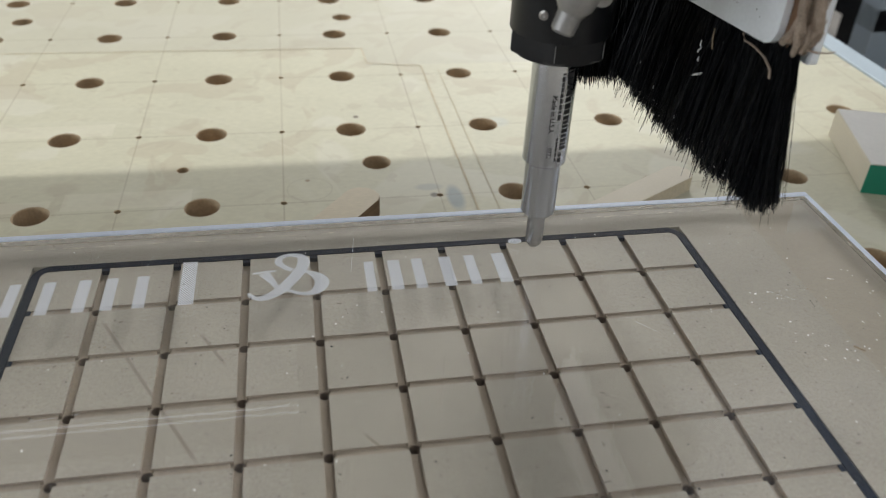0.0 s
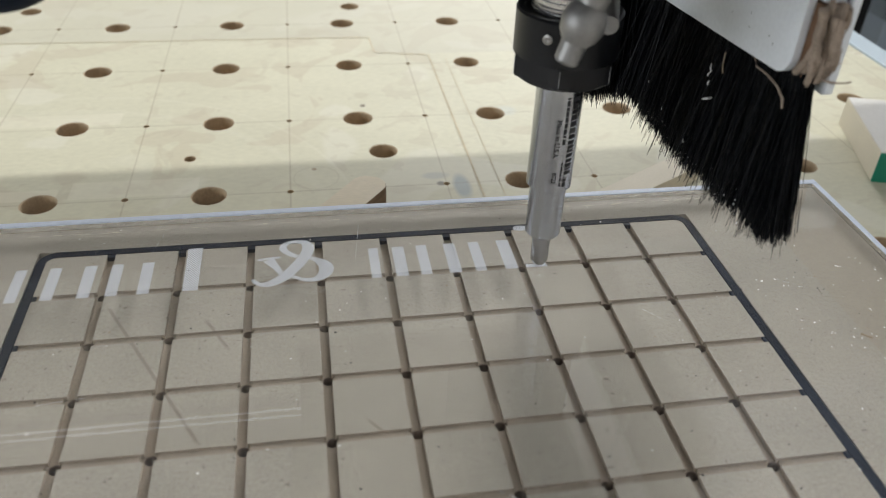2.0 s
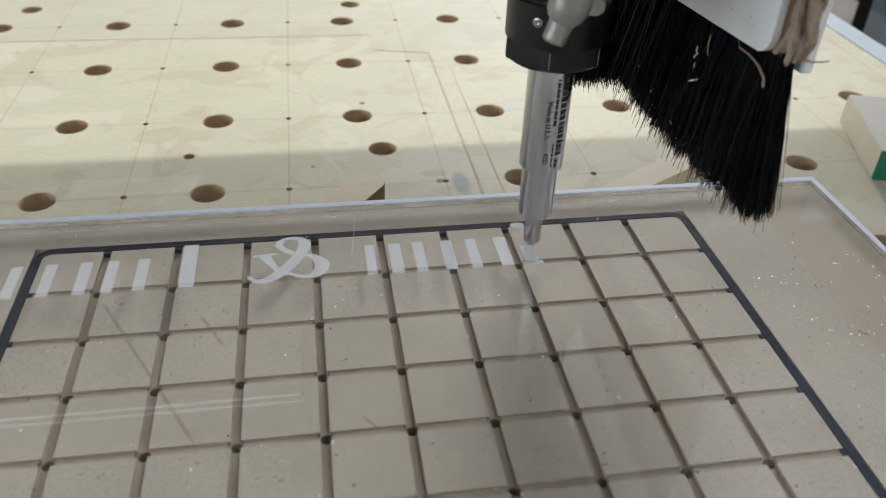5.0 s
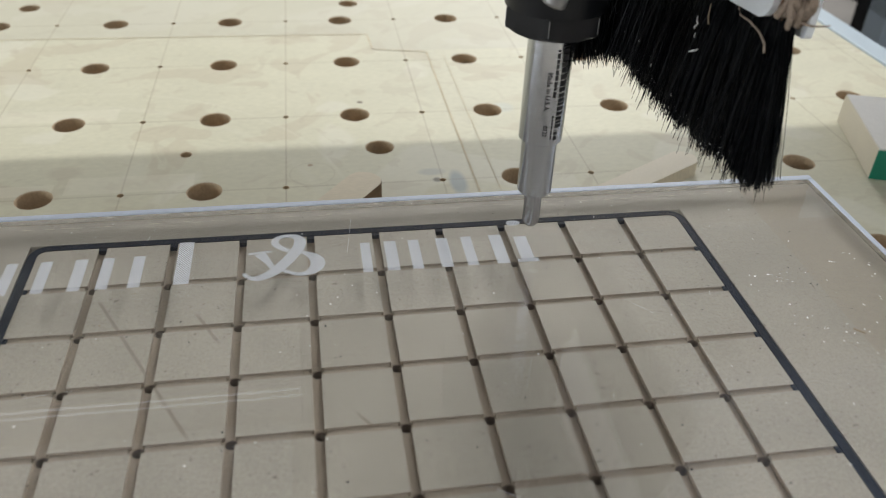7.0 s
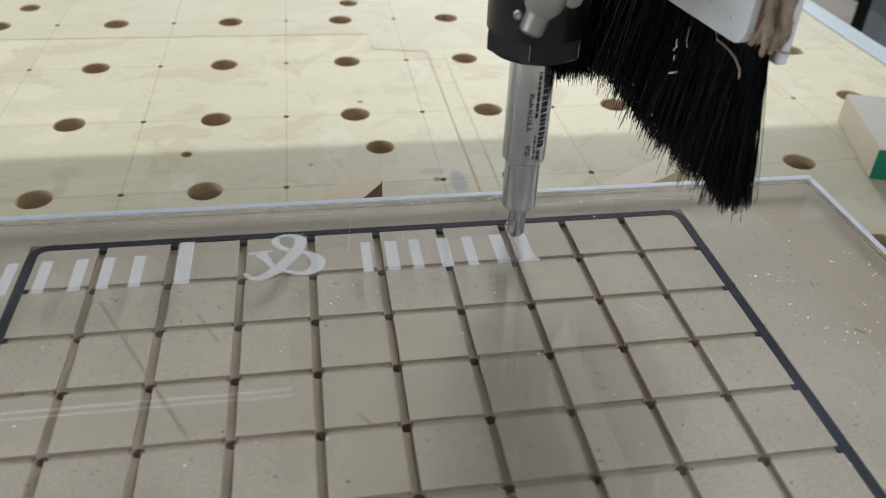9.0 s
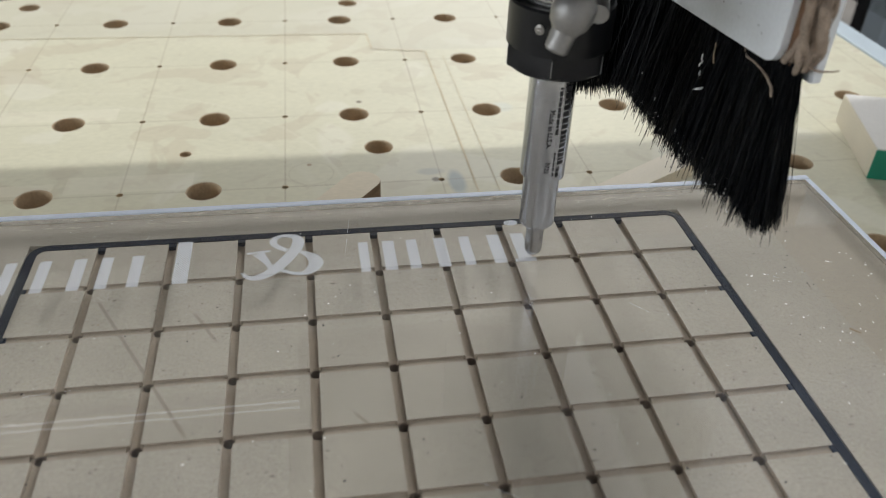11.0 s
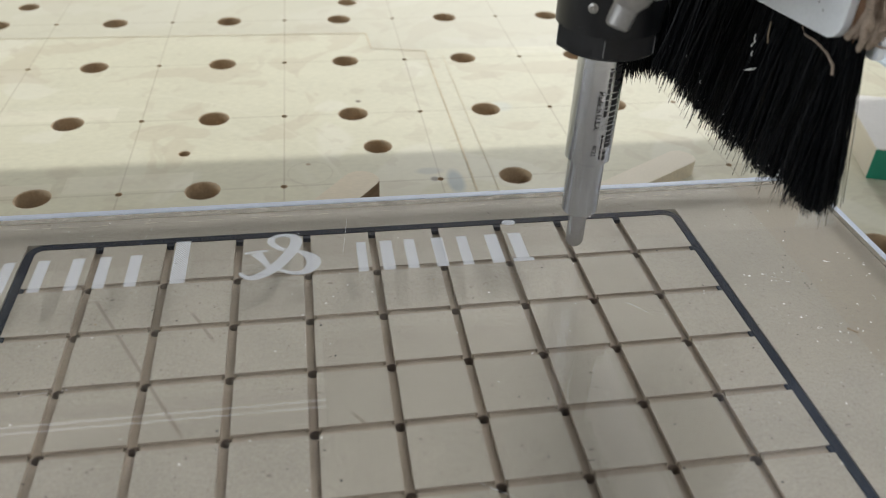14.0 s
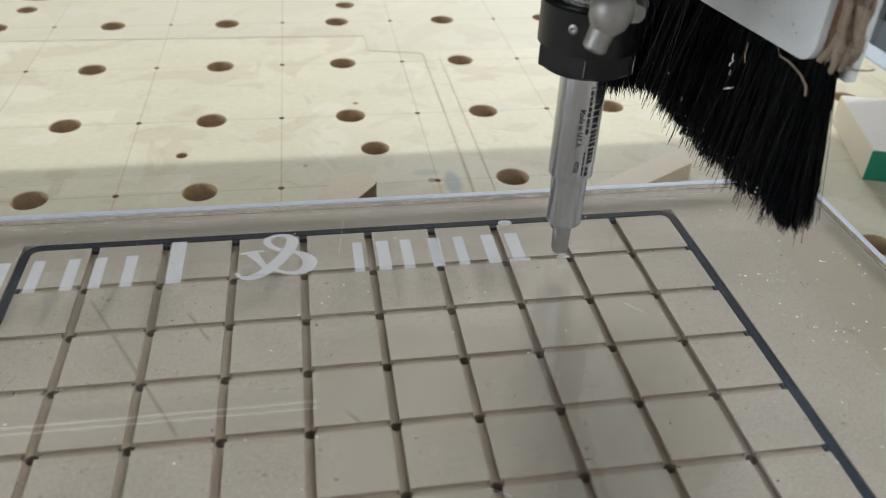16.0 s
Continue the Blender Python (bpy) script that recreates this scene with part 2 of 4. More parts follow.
MATTED = mat("matted_brown_jute", (0.17, 0.095, 0.055), 0.95, vary=0.4, scale=250, fine=1600, bump=0.6, depth=0.0005)
PIN = mat("dull_bare_steel", (0.34, 0.33, 0.32), 0.35, metal=0.8, vary=0.3, scale=300, fine=1500, bump=0.1, depth=0.0002)
INK = mat("black_laser_marking", (0.02, 0.02, 0.022), 0.6, vary=0.2, scale=300, fine=1800, bump=0.0)
GREEN = mat("green_laminate", (0.012, 0.20, 0.125), 0.4, vary=0.08, scale=30, fine=600, bump=0.04, depth=0.0002)
CREAM = mat("cream_mdf_offcut", (0.66, 0.60, 0.48), 0.7, vary=0.07, scale=24, fine=700, bump=0.08, depth=0.0003)
CREAM_TOP = mat("white_laminate_top", (0.70, 0.68, 0.64), 0.5, vary=0.06, scale=20, fine=500, bump=0.04, depth=0.0003)
PLY = mat("plywood_face", (0.58, 0.51, 0.38), 0.65, vary=0.14, scale=20, fine=500, bump=0.08, stretch=(0.4, 2, 1), depth=0.0003)
PLY_EDGE = mat("plywood_edge", (0.16, 0.10, 0.055), 0.8, vary=0.5, scale=60, fine=700, bump=0.2, stretch=(0.3, 0.3, 9), depth=0.0003)
RAIL = mat("pale_blue_edge_strip", (0.47, 0.55, 0.61), 0.4, vary=0.06, scale=20, fine=500, bump=0.03)
GROOVE = mat("routed_groove", (0.52, 0.45, 0.31), 0.8, vary=0.3, scale=40, fine=700, bump=0.1, depth=0.0003)
HOLE = mat("drilled_hole_wall", (0.45, 0.345, 0.225), 0.85, vary=0.2, scale=60, fine=600, bump=0.15, depth=0.0003)
WALL = mat("painted_wall", (0.62, 0.60, 0.56), 0.85, vary=0.06, scale=3, fine=120, bump=0.05)
NORTH = mat("brown_timber_wall", (0.22, 0.195, 0.165), 0.8, vary=0.25, scale=3, fine=90, bump=0.1)
# port walls, a darker brown than the channel floor
PORT = mat("dark_port_wall", (0.21, 0.165, 0.13), 0.9, vary=0.2, scale=90, fine=900, bump=0.1, depth=0.0003)
CEIL = mat("painted_ceiling", (0.34, 0.335, 0.32), 0.9, vary=0.06, scale=3, fine=120, bump=0.05)
FLOOR = mat("grey_concrete_floor", (0.16, 0.15, 0.14), 0.7, vary=0.2, scale=5, fine=120, bump=0.1)
BEAM = mat("grey_anodised_beam", (0.30, 0.315, 0.34), 0.4, metal=0.8, vary=0.05, scale=12, fine=400, bump=0.02)
DARK = mat("dark_painted_metal", (0.010, 0.011, 0.014), 0.6, vary=0.2, scale=20, fine=300, bump=0.05, spec=0.25)
BROWN = mat("brown_board", (0.25, 0.13, 0.05), 0.7, vary=0.2, scale=12, fine=200, bump=0.05)
CHIP_W = mat("white_plastic_shaving", (0.85, 0.85, 0.85), 0.5, vary=0.1, scale=300, fine=2000, bump=0.0)
CHIP_T = mat("wood_shaving", (0.33, 0.26, 0.18), 0.8, vary=0.3, scale=300, fine=2000, bump=0.0)


def acrylic_material():
    m = bpy.data.materials.new("clear_acrylic")
    m.use_nodes = True
    b = m.node_tree.nodes["Principled BSDF"]
    b.inputs["Base Color"].default_value = (0.975, 0.98, 0.98, 1)
    b.inputs["Transmission Weight"].default_value = 1.0
    b.inputs["IOR"].default_value = 1.49
    b.inputs["Roughness"].default_value = 0.0
    return m


ACRYLIC = acrylic_material()


# ---- mesh helpers ----
def link(name, bm, material, smooth=False):
    me = bpy.data.meshes.new(name)
    bm.normal_update()
    bm.to_mesh(me)
    bm.free()
    for mt in (material if isinstance(material, (list, tuple)) else [material]):
        me.materials.append(mt)
    if smooth:
        for p in me.polygons:
            p.use_smooth = True
        me.set_sharp_from_angle(angle=radians(32))
    return new(name, me)


def part(name, bm, material, parent, label="", smooth=False):
    """One mesh object under a thing or under a part."""
    ob = link(name, bm, material, smooth)
    ob.parent = parent
    return tagged(ob, label)


def thing(name, label, category, group="", kind=""):
    return tagged(new(name), label, category, group, kind)


def box(bm, x0, x1, y0, y1, z0, z1, bevel=0.0):
    made = bmesh.ops.create_cube(bm, size=1.0)["verts"]
    bmesh.ops.transform(bm, verts=made, matrix=Matrix.Translation(((x0 + x1) / 2, (y0 + y1) / 2, (z0 + z1) / 2))
                        @ Matrix.Diagonal((x1 - x0, y1 - y0, z1 - z0, 1)))
    if bevel:
        edges = {e for v in made for e in v.link_edges}
        bmesh.ops.bevel(bm, geom=list(edges), offset=bevel, segments=2, affect="EDGES", profile=0.5)
    return bm


def boxed(x0, x1, y0, y1, z0, z1, bevel=0.0):
    return box(bmesh.new(), x0, x1, y0, y1, z0, z1, bevel)


def lathe(profile, n=64, centre=(0, 0)):
    """A turned solid from (radius, height) pairs, bottom to top; closed where the radius is 0."""
    bm = bmesh.new()
    rings = []
    for r, z in profile:
        if r < 1e-7:
            rings.append([bm.verts.new((centre[0], centre[1], z))])
        else:
            rings.append([bm.verts.new((centre[0] + r * math.cos(2 * math.pi * k / n), centre[1] + r * math.sin(2 * math.pi * k / n), z)) for k in range(n)])
    for a, b in zip(rings, rings[1:]):
        for k in range(n):
            j = (k + 1) % n
            if len(a) == 1 and len(b) > 1:
                bm.faces.new((a[0], b[j], b[k]))
            elif len(b) == 1 and len(a) > 1:
                bm.faces.new((a[k], a[j], b[0]))
            elif len(a) > 1:
                bm.faces.new((a[k], a[j], b[j], b[k]))
    return bm


def tube(bm, pts, r, n=7, taper=1.0):
    """A round rope along points."""
    rings = []
    for i, p in enumerate(pts):
        p = Vector(p)
        d = (Vector(pts[min(i + 1, len(pts) - 1)]) - Vector(pts[max(i - 1, 0)])).normalized()
        a = d.orthogonal().normalized()
        b = d.cross(a)
        rr = r * (1 + (taper - 1) * i / max(1, len(pts) - 1))
        rings.append([bm.verts.new(p + rr * (a * math.cos(2 * math.pi * k / n) + b * math.sin(2 * math.pi * k / n))) for k in range(n)])
    for q, s in zip(rings, rings[1:]):
        # match the nearest start so that the rope does not twist
        k0 = min(range(n), key=lambda k: (s[k].co - q[0].co).length)
        for k in range(n):
            j = (k + 1) % n
            bm.faces.new((q[k], q[j], s[(j + k0) % n], s[(k + k0) % n]))
    bm.faces.new(rings[0][::-1])
    bm.faces.new(rings[-1])
    return bm


def prism(outline, z0, z1, bevel=0.0):
    bm = bmesh.new()
    low = [bm.verts.new((x, y, z0)) for x, y in outline]
    high = [bm.verts.new((x, y, z1)) for x, y in outline]
    n = len(outline)
    bm.faces.new(low[::-1])
    top = bm.faces.new(high)
    for k in range(n):
        j = (k + 1) % n
        bm.faces.new((low[k], low[j], high[j], high[k]))
    if bevel:
        bmesh.ops.bevel(bm, geom=list(top.edges), offset=bevel, segments=2, affect="EDGES", profile=0.5)
    return bm


def drilled_cell(bm, cx, cy, hx, hy, z, hole, deep, n=24):
    """A flat rectangle of half sizes hx, hy with a round hole (dx, dy, radius), whose wall goes down."""
    dx, dy, r = hole
    ox, oy = cx + dx, cy + dy
    outer, inner, rim, low = [], [], [], []
    soft = min(0.0006, r * 0.12)
    for k in range(n):
        a = 2 * math.pi * (k + 0.5) / n
        c, s = math.cos(a), math.sin(a)
        tx = ((hx - dx) if c > 0 else (hx + dx)) / max(abs(c), 1e-9)
        ty = ((hy - dy) if s > 0 else (hy + dy)) / max(abs(s), 1e-9)
        t = min(tx, ty)
        outer.append(bm.verts.new((ox + t * c, oy + t * s, z)))
        inner.append(bm.verts.new((ox + (r + soft) * c, oy + (r + soft) * s, z)))
        rim.append(bm.verts.new((ox + r * c, oy + r * s, z - soft)))
        low.append(bm.verts.new((ox + r * c, oy + r * s, z - deep)))
    for k in range(n):
        j = (k + 1) % n
        bm.faces.new((inner[k], outer[k], outer[j], inner[j]))
        for a, b in ((rim, inner), (low, rim)):
            f = bm.faces.new((a[k], b[k], b[j], a[j]))
            f.material_index = 1
        a0, a1 = outer[k].co, outer[j].co
        # fill the rectangle's corner between two sides
        if abs(a0.x - a1.x) > 1e-7 and abs(a0.y - a1.y) > 1e-7:
            qx = cx + (hx if (a0.x + a1.x) / 2 > cx else -hx)
            qy = cy + (hy if (a0.y + a1.y) / 2 > cy else -hy)
            bm.faces.new((outer[k], bm.verts.new((qx, qy, z)), outer[j]))
    f = bm.faces.new(low)
    f.material_index = 1


# ---- the room ----
# unseen room closing the place; its tones and openings steer light and reflections
def room():
    x0, x1, y0, y1, z0, z1 = -3.5, 4.0, -3.5, 4.0, -0.9, 3.3
    tagged(link("floor", boxed(x0 - 0.2, x1 + 0.2, y0 - 0.2, y1 + 0.2, z0 - 0.1, z0), FLOOR), "grey concrete workshop floor", "floor", kind="structure")

    def holed(name, axis, at, a0, a1, b0, b1, ha0, ha1, hb0, hb1, mt, label, cat):
        """A wall or ceiling 0.15 thick with one opening: four slabs in one mesh."""
        bm = bmesh.new()
        for p0, p1, q0, q1 in ((a0, ha0, b0, b1), (ha1, a1, b0, b1), (ha0, ha1, b0, hb0), (ha0, ha1, hb1, b1)):
            if axis == "x":
                box(bm, at, at + 0.15, p0, p1, q0, q1)
            elif axis == "y":
                box(bm, p0, p1, at, at + 0.15, q0, q1)
            else:
                box(bm, p0, p1, q0, q1, at, at + 0.15)
        tagged(link(name, bm, mt), label, cat, kind="structure")

    holed("wall_east", "x", x1, y0, y1, z0, z1, -0.8, 2.0, 1.1, 2.9, WALL, "plain painted workshop wall with a wide window", "wall")
    holed("wall_west", "x", x0 - 0.15, y0, y1, z0, z1, -2.4, 1.2, 0.35, 1.25, WALL, "plain painted workshop wall with a wide window", "wall")
    holed("wall_south", "y", y0 - 0.15, x0, x1, z0, z1, -1.9, 2.7, 2.35, 2.95, WALL, "plain painted workshop wall with a wide window", "wall")
    bm = bmesh.new()
    for a in ((x0, -1.6, 0.9, 2.6), (2.4, x1, 0.9, 2.6), (x0, x1, 2.6, y1), (x0, x1, -1.8, 0.9), (x0, x1, y0, -3.2), (x0, 1.3, -3.2, -1.8), (3.5, x1, -3.2, -1.8)):
        box(bm, *a, z1, z1 + 0.15)
    tagged(link("ceiling", bm, CEIL), "painted workshop ceiling with two long openings", "ceiling", kind="structure")
    holed("wall_north", "y", y1, x0, x1, z0, z1, 1.0, 2.8, 1.2, 2.3, NORTH, "brown timber-lined workshop wall with a wide window", "wall")


room()


# ---- the bench ----
def bench():
    """The bench top with its pattern of dog holes and small pilot holes."""
    extra = {(4, 1): (0.013, -0.002, 0.0090), (-2, 7): (0.015, -0.002, 0.0085), (4, 7): (0.010, -0.003, 0.0085), (2, 1): (-0.015, -0.001, 0.0035)}
    bm = bmesh.new()
    x_from, x_to, y_from, y_to = -16, 12, -14, 26
    for i in range(x_from, x_to + 1):
        for j in range(y_from, y_to + 1):
            cx, cy = i * 0.048, j * 0.048
            hole = extra.get((i, j))
            if j % 2 == 0:
                hole = (0, 0, 0.010) if i % 2 == 0 else (0, 0, 0.0019)
                if (i, j) == (4, 0):
                    hole = None
            if hole:
                drilled_cell(bm, cx, cy, 0.024, 0.024, 0.0, hole, 0.017 if hole[2] > 0.005 else 0.012, 28 if hole[2] > 0.005 else 12)
            else:
                bm.faces.new([bm.verts.new((cx + a, cy + b, 0)) for a, b in ((-0.024, -0.024), (0.024, -0.024), (0.024, 0.024), (-0.024, 0.024))])
    xa, xb, ya, yb = x_from * 0.048 - 0.024, x_to * 0.048 + 0.024, y_from * 0.048 - 0.024, y_to * 0.048 + 0.024
    bm.faces.new([bm.verts.new((x, y, 0)) for x, y in ((xb, ya), (0.642, ya), (0.642, yb), (xb, yb))])
    for ring in (((xa, ya), (0.642, ya)), ((0.642, ya), (0.642, yb)), ((0.642, yb), (xa, yb)), ((xa, yb), (xa, ya))):
        (p, q), (r, s) = ring
        bm.faces.new([bm.verts.new(v) for v in ((p, q, -0.02), (r, s, -0.02), (r, s, 0), (p, q, 0))])
    bm.faces.new([bm.verts.new(v) for v in ((xa, ya, -0.02), (xa, yb, -0.02), (0.642, yb, -0.02), (0.642, ya, -0.02))])
    table = thing("workbench", "pale plywood machine bench drilled with rows of dog holes", "workbench")
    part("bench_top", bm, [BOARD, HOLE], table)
    part("edge_strip", boxed(0.642, 0.664, ya, yb, -0.03, 0.002, 0.001), RAIL, table, "pale blue painted edge strip")
    part("substructure", boxed(xa, 0.60, ya, yb, -0.07, -0.0205), DARK, table)
    for x in (xa + 0.06, 0.55):
        for y in (ya + 0.06, yb - 0.06):
            part("leg", boxed(x - 0.04, x + 0.04, y - 0.04, y + 0.04, -0.9, -0.07, 0.004), DARK, table)

    def routed(x0, y0, x1, y1, w):
        d = Vector((x1 - x0, y1 - y0, 0)).normalized()
        s = Vector((-d.y, d.x, 0)) * w / 2
        b = bmesh.new()
        b.faces.new([b.verts.new((p.x, p.y, 0.00025)) for p in (Vector((x0, y0, 0)) - s, Vector((x1, y1, 0)) - s, Vector((x1, y1, 0)) + s, Vector((x0, y0, 0)) + s)])
        part("routed_line", b, GROOVE, table, "shallow routed line in the board")
    for seg in ((-0.5, 0.263, 0.213, 0.252), (0.213, 0.252, 0.215, 0.217), (0.215, 0.217, 0.259, 0.209), (0.259, 0.209, 0.261, -0.12)):
        routed(*seg, 0.0012)
    routed(0.272, 0.20, 0.2745, -0.12, 0.0005)


bench()


# ---- vacuum pod, gasket and acrylic sheet ----
Z_TOP, Z_PAD, Z_CHAN = 0.0730, 0.0668, 0.0650
GX = [0.0540 + 0.0261 * k - (0, 0.0012, 0.0007, 0.0003)[k if k < 4 else 0] for k in range(11)]
GY = [-0.1560 - 0.0264 * k for k in range(13)]


def pod():
    block = thing("vacuum_pod", "raw brown fibreboard vacuum pod with a routed grid of channels", "vacuum pod")
    # channel floor with a port at each crossing
    bm = bmesh.new()
    xs = [GX[0] - 0.003] + [(a + b) / 2 for a, b in zip(GX[1:], GX[2:-1])] + [GX[-1] + 0.003]
    ys = [GY[0] + 0.003] + [(a + b) / 2 for a, b in zip(GY[1:], GY[2:-1])] + [GY[-1] - 0.003]
    for i in range(len(xs) - 1):
        for j in range(len(ys) - 1):
            cx, cy, hx, hy = (xs[i] + xs[i + 1]) / 2, (ys[j] + ys[j + 1]) / 2, (xs[i + 1] - xs[i]) / 2, (ys[j] - ys[j + 1]) / 2
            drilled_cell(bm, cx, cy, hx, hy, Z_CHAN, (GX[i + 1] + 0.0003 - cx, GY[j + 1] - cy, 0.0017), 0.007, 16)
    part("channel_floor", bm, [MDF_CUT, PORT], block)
    # the cross channels are cut less deep
    bm = bmesh.new()
    for y in GY[1:-1]:
        for a, b in zip(GX, GX[1:]):
            box(bm, a + 0.0024, b - 0.0024, y - 0.00139, y + 0.00139, Z_CHAN + 0.0001, Z_CHAN + 0.0012)
    tagged(part("cross_channel_floor", bm, MDF_CUT, block), kind="stuff")
    # body below, and the rim outside the gasket
    base = bmesh.new()
    box(base, -0.045, 0.3510, -0.56, -0.1389, 0, 0.043)
    box(base, 0.3511, 0.3900, -0.56, -0.1280, 0, 0.0661)
    box(base, -0.045, 0.3510, -0.1388, -0.1280, 0, 0.0661)
    part("base_plate", base, MDF_BASE, block, "plain brown base board with a stepped edge")
    rim = bmesh.new()
    for a in ((-0.045, GX[0] - 0.0026, -0.56, -0.1389), (GX[-1] + 0.0026, 0.3510, -0.56, -0.1389), (GX[0] - 0.0026, GX[-1] + 0.0026, GY[0] + 0.0026, -0.1389), (GX[0] - 0.0026, GX[-1] + 0.0026, -0.56, GY[-1] - 0.0026)):
        box(rim, *a, 0.0431, Z_PAD)
    part("pod_rim", rim, MDF, block)
    # raised pads between the channels
    meshes = {}
    for i in range(10):
        for j in range(12):
            x0, x1 = GX[i] + (0.0012 if i == 0 else 0.0015), GX[i + 1] - (0.0012 if i == 9 else 0.0015)
            y1, y0 = GY[j] - (0.0012 if j == 0 else 0.0014), GY[j + 1] + (0.0012 if j == 11 else 0.0014)
            key = (round(x1 - x0, 5), round(y1 - y0, 5))
            if key not in meshes:
                hx, hy = key[0] / 2, key[1] / 2
                b = prism([(-hx, -hy), (hx, -hy), (hx, hy), (-hx, hy)], Z_CHAN - Z_PAD, 0.0, 0.00012)
                me = bpy.data.meshes.new("raised_pad")
                b.faces.ensure_lookup_table()
                for f in b.faces:
                    f.material_index = 1 if abs(f.normal.z) < 0.3 else 0
                b.normal_update()
                for f in b.faces:
                    f.material_index = 1 if abs(f.normal.z) < 0.3 else 0
                b.to_mesh(me)
                b.free()
                me.materials.append(MDF)
                me.materials.append(MDF_CUT)
                meshes[key] = me
            ob = new("raised_pad", meshes[key])
            ob.parent = block
            ob.location = ((x0 + x1) / 2, (y0 + y1) / 2, Z_PAD)
    # gasket
    seal = thing("gasket", "dark blue-black foam sealing cord in its groove", "gasket")
    r, w = 0.0052, 0.0021

    def outline(o):
        pts = []
        for cx, cy, a0 in ((GX[-1] - r, GY[0] - r, 0), (GX[0] + r, GY[0] - r, 90), (GX[0] + r, GY[-1] + r, 180), (GX[-1] - r, GY[-1] + r, 270)):
            for k in range(9):
                a = radians(a0 + 90 * k / 8)
                pts.append((cx + (r + o) * math.cos(a), cy + (r + o) * math.sin(a)))
        return pts
    bm = bmesh.new()
    outs, ins = outline(w), outline(-0.0011)
    zt, zl = Z_PAD + 0.0002, Z_CHAN
    rows = [[bm.verts.new((x, y, z)) for x, y in ring] for ring, z in ((outs, zl), (outs, zt), (ins, zt), (ins, zl))]
    n = len(outs)
    for a, b in zip(rows, rows[1:]):
        for k in range(n):
            j = (k + 1) % n
            bm.faces.new((a[k], a[j], b[j], b[k]))
    part("sealing_cord", bm, RUBBER, seal)
    for x in GX[1:-1]:
        part("cord_stub", boxed(x - 0.00145, x + 0.00145, GY[0] - 0.0032, GY[0] - 0.0012, Z_CHAN, Z_PAD), RUBBER, seal)
    for y in GY[1:-1]:
        part("cord_stub", boxed(GX[-1] - 0.0026, GX[-1] - 0.0012, y - 0.00135, y + 0.00135, Z_CHAN, Z_PAD), RUBBER, seal)
        part("cord_stub", boxed(GX[0] + 0.0012, GX[0] + 0.0026, y - 0.00135, y + 0.00135, Z_CHAN, Z_PAD), RUBBER, seal)
    # sheet
    sheet = thing("acrylic_sheet", "clear acrylic sheet being engraved, held on the vacuum pod", "acrylic sheet")
    ob = part("pane", boxed(-0.05, 0.3856, -0.57, -0.1388, Z_PAD + 0.0004, Z_TOP, 0.0002), ACRYLIC, sheet)
    ob.visible_shadow = False
    part("sawn_edge", boxed(-0.05, 0.3883, -0.1386, -0.1350, Z_TOP - 0.0016, Z_TOP + 0.0001, 0.0005), FROST, sheet, "frosted white sawn edge")
    part("sawn_edge", boxed(0.3858, 0.3883, -0.57, -0.1387, Z_TOP - 0.0016, Z_TOP + 0.0001, 0.0004), FROST, sheet, "frosted white sawn edge")


pod()


# ---- engraving ----
def hatched_material():
    """White parallel strokes with clear gaps, at 52 degrees, 0.75 mm apart."""
    m = mat("hatched_engraving", (0.85, 0.885, 0.94), 0.8, vary=0.14, scale=400, fine=2600, bump=0.1, depth=0.0001)
    nt = m.node_tree
    tc = nt.nodes.new("ShaderNodeTexCoord")
    wave = nt.nodes.new("ShaderNodeTexWave")
    mp = nt.nodes.new("ShaderNodeMapping")
    mp.inputs["Rotation"].default_value = (0, 0, radians(-38))
    wave.wave_type, wave.bands_direction, wave.wave_profile = "BANDS", "X", "TRI"
    wave.inputs["Scale"].default_value = 0.314 / 0.00078
    wave.inputs["Distortion"].default_value, wave.inputs["Detail Scale"].default_value = 0.5, 2.0
    nt.links.new(tc.outputs["Object"], mp.inputs[0])
    nt.links.new(mp.outputs[0], wave.inputs["Vector"])
    step = nt.nodes.new("ShaderNodeMapRange")
    step.inputs["From Min"].default_value, step.inputs["From Max"].default_value = 0.24, 0.40
    step.inputs["To Min"].default_value, step.inputs["To Max"].default_value = 0.22, 1.0
    nt.links.new(wave.outputs["Fac"], step.inputs["Value"])
    clear = nt.nodes.new("ShaderNodeBsdfTransparent")
    mix = nt.nodes.new("ShaderNodeMixShader")
    nt.links.new(step.outputs[0], mix.inputs[0])
    nt.links.new(clear.outputs[0], mix.inputs[1])
    nt.links.new(nt.nodes["Principled BSDF"].outputs[0], mix.inputs[2])
    nt.links.new(mix.outputs[0], nt.nodes["Material Output"].inputs["Surface"])
    return m


HATCH = hatched_material()


def engrave(name, bm, rim):
    """A flat shape with a solid white rim round a hatched inside."""
    bm.normal_update()
    inside = set(bm.faces)
    if rim:
        bmesh.ops.inset_region(bm, faces=list(bm.faces), thickness=rim, use_even_offset=True)
    for f in bm.faces:
        f.material_index = 1 if f in inside else 0
    ob = link(name, bm, [ENGRAVE, HATCH])
    ob.location = (0, 0, Z_CUT)
    return ob


Z_CUT = Z_TOP + 0.00006


def engraving_bar(x0, x1, y0, y1, label, rim=0.00042, parent=None, name="engraved_bar"):
    bm = bmesh.new()
    bm.faces.new([bm.verts.new((x, y, 0)) for x, y in ((x0, y0), (x1, y0), (x1, y1), (x0, y1))])
    ob = engrave(name, bm, rim)
    if parent:
        ob.parent = parent
        return ob
    return tagged(ob, label, "engraved mark", group="engraved marks")


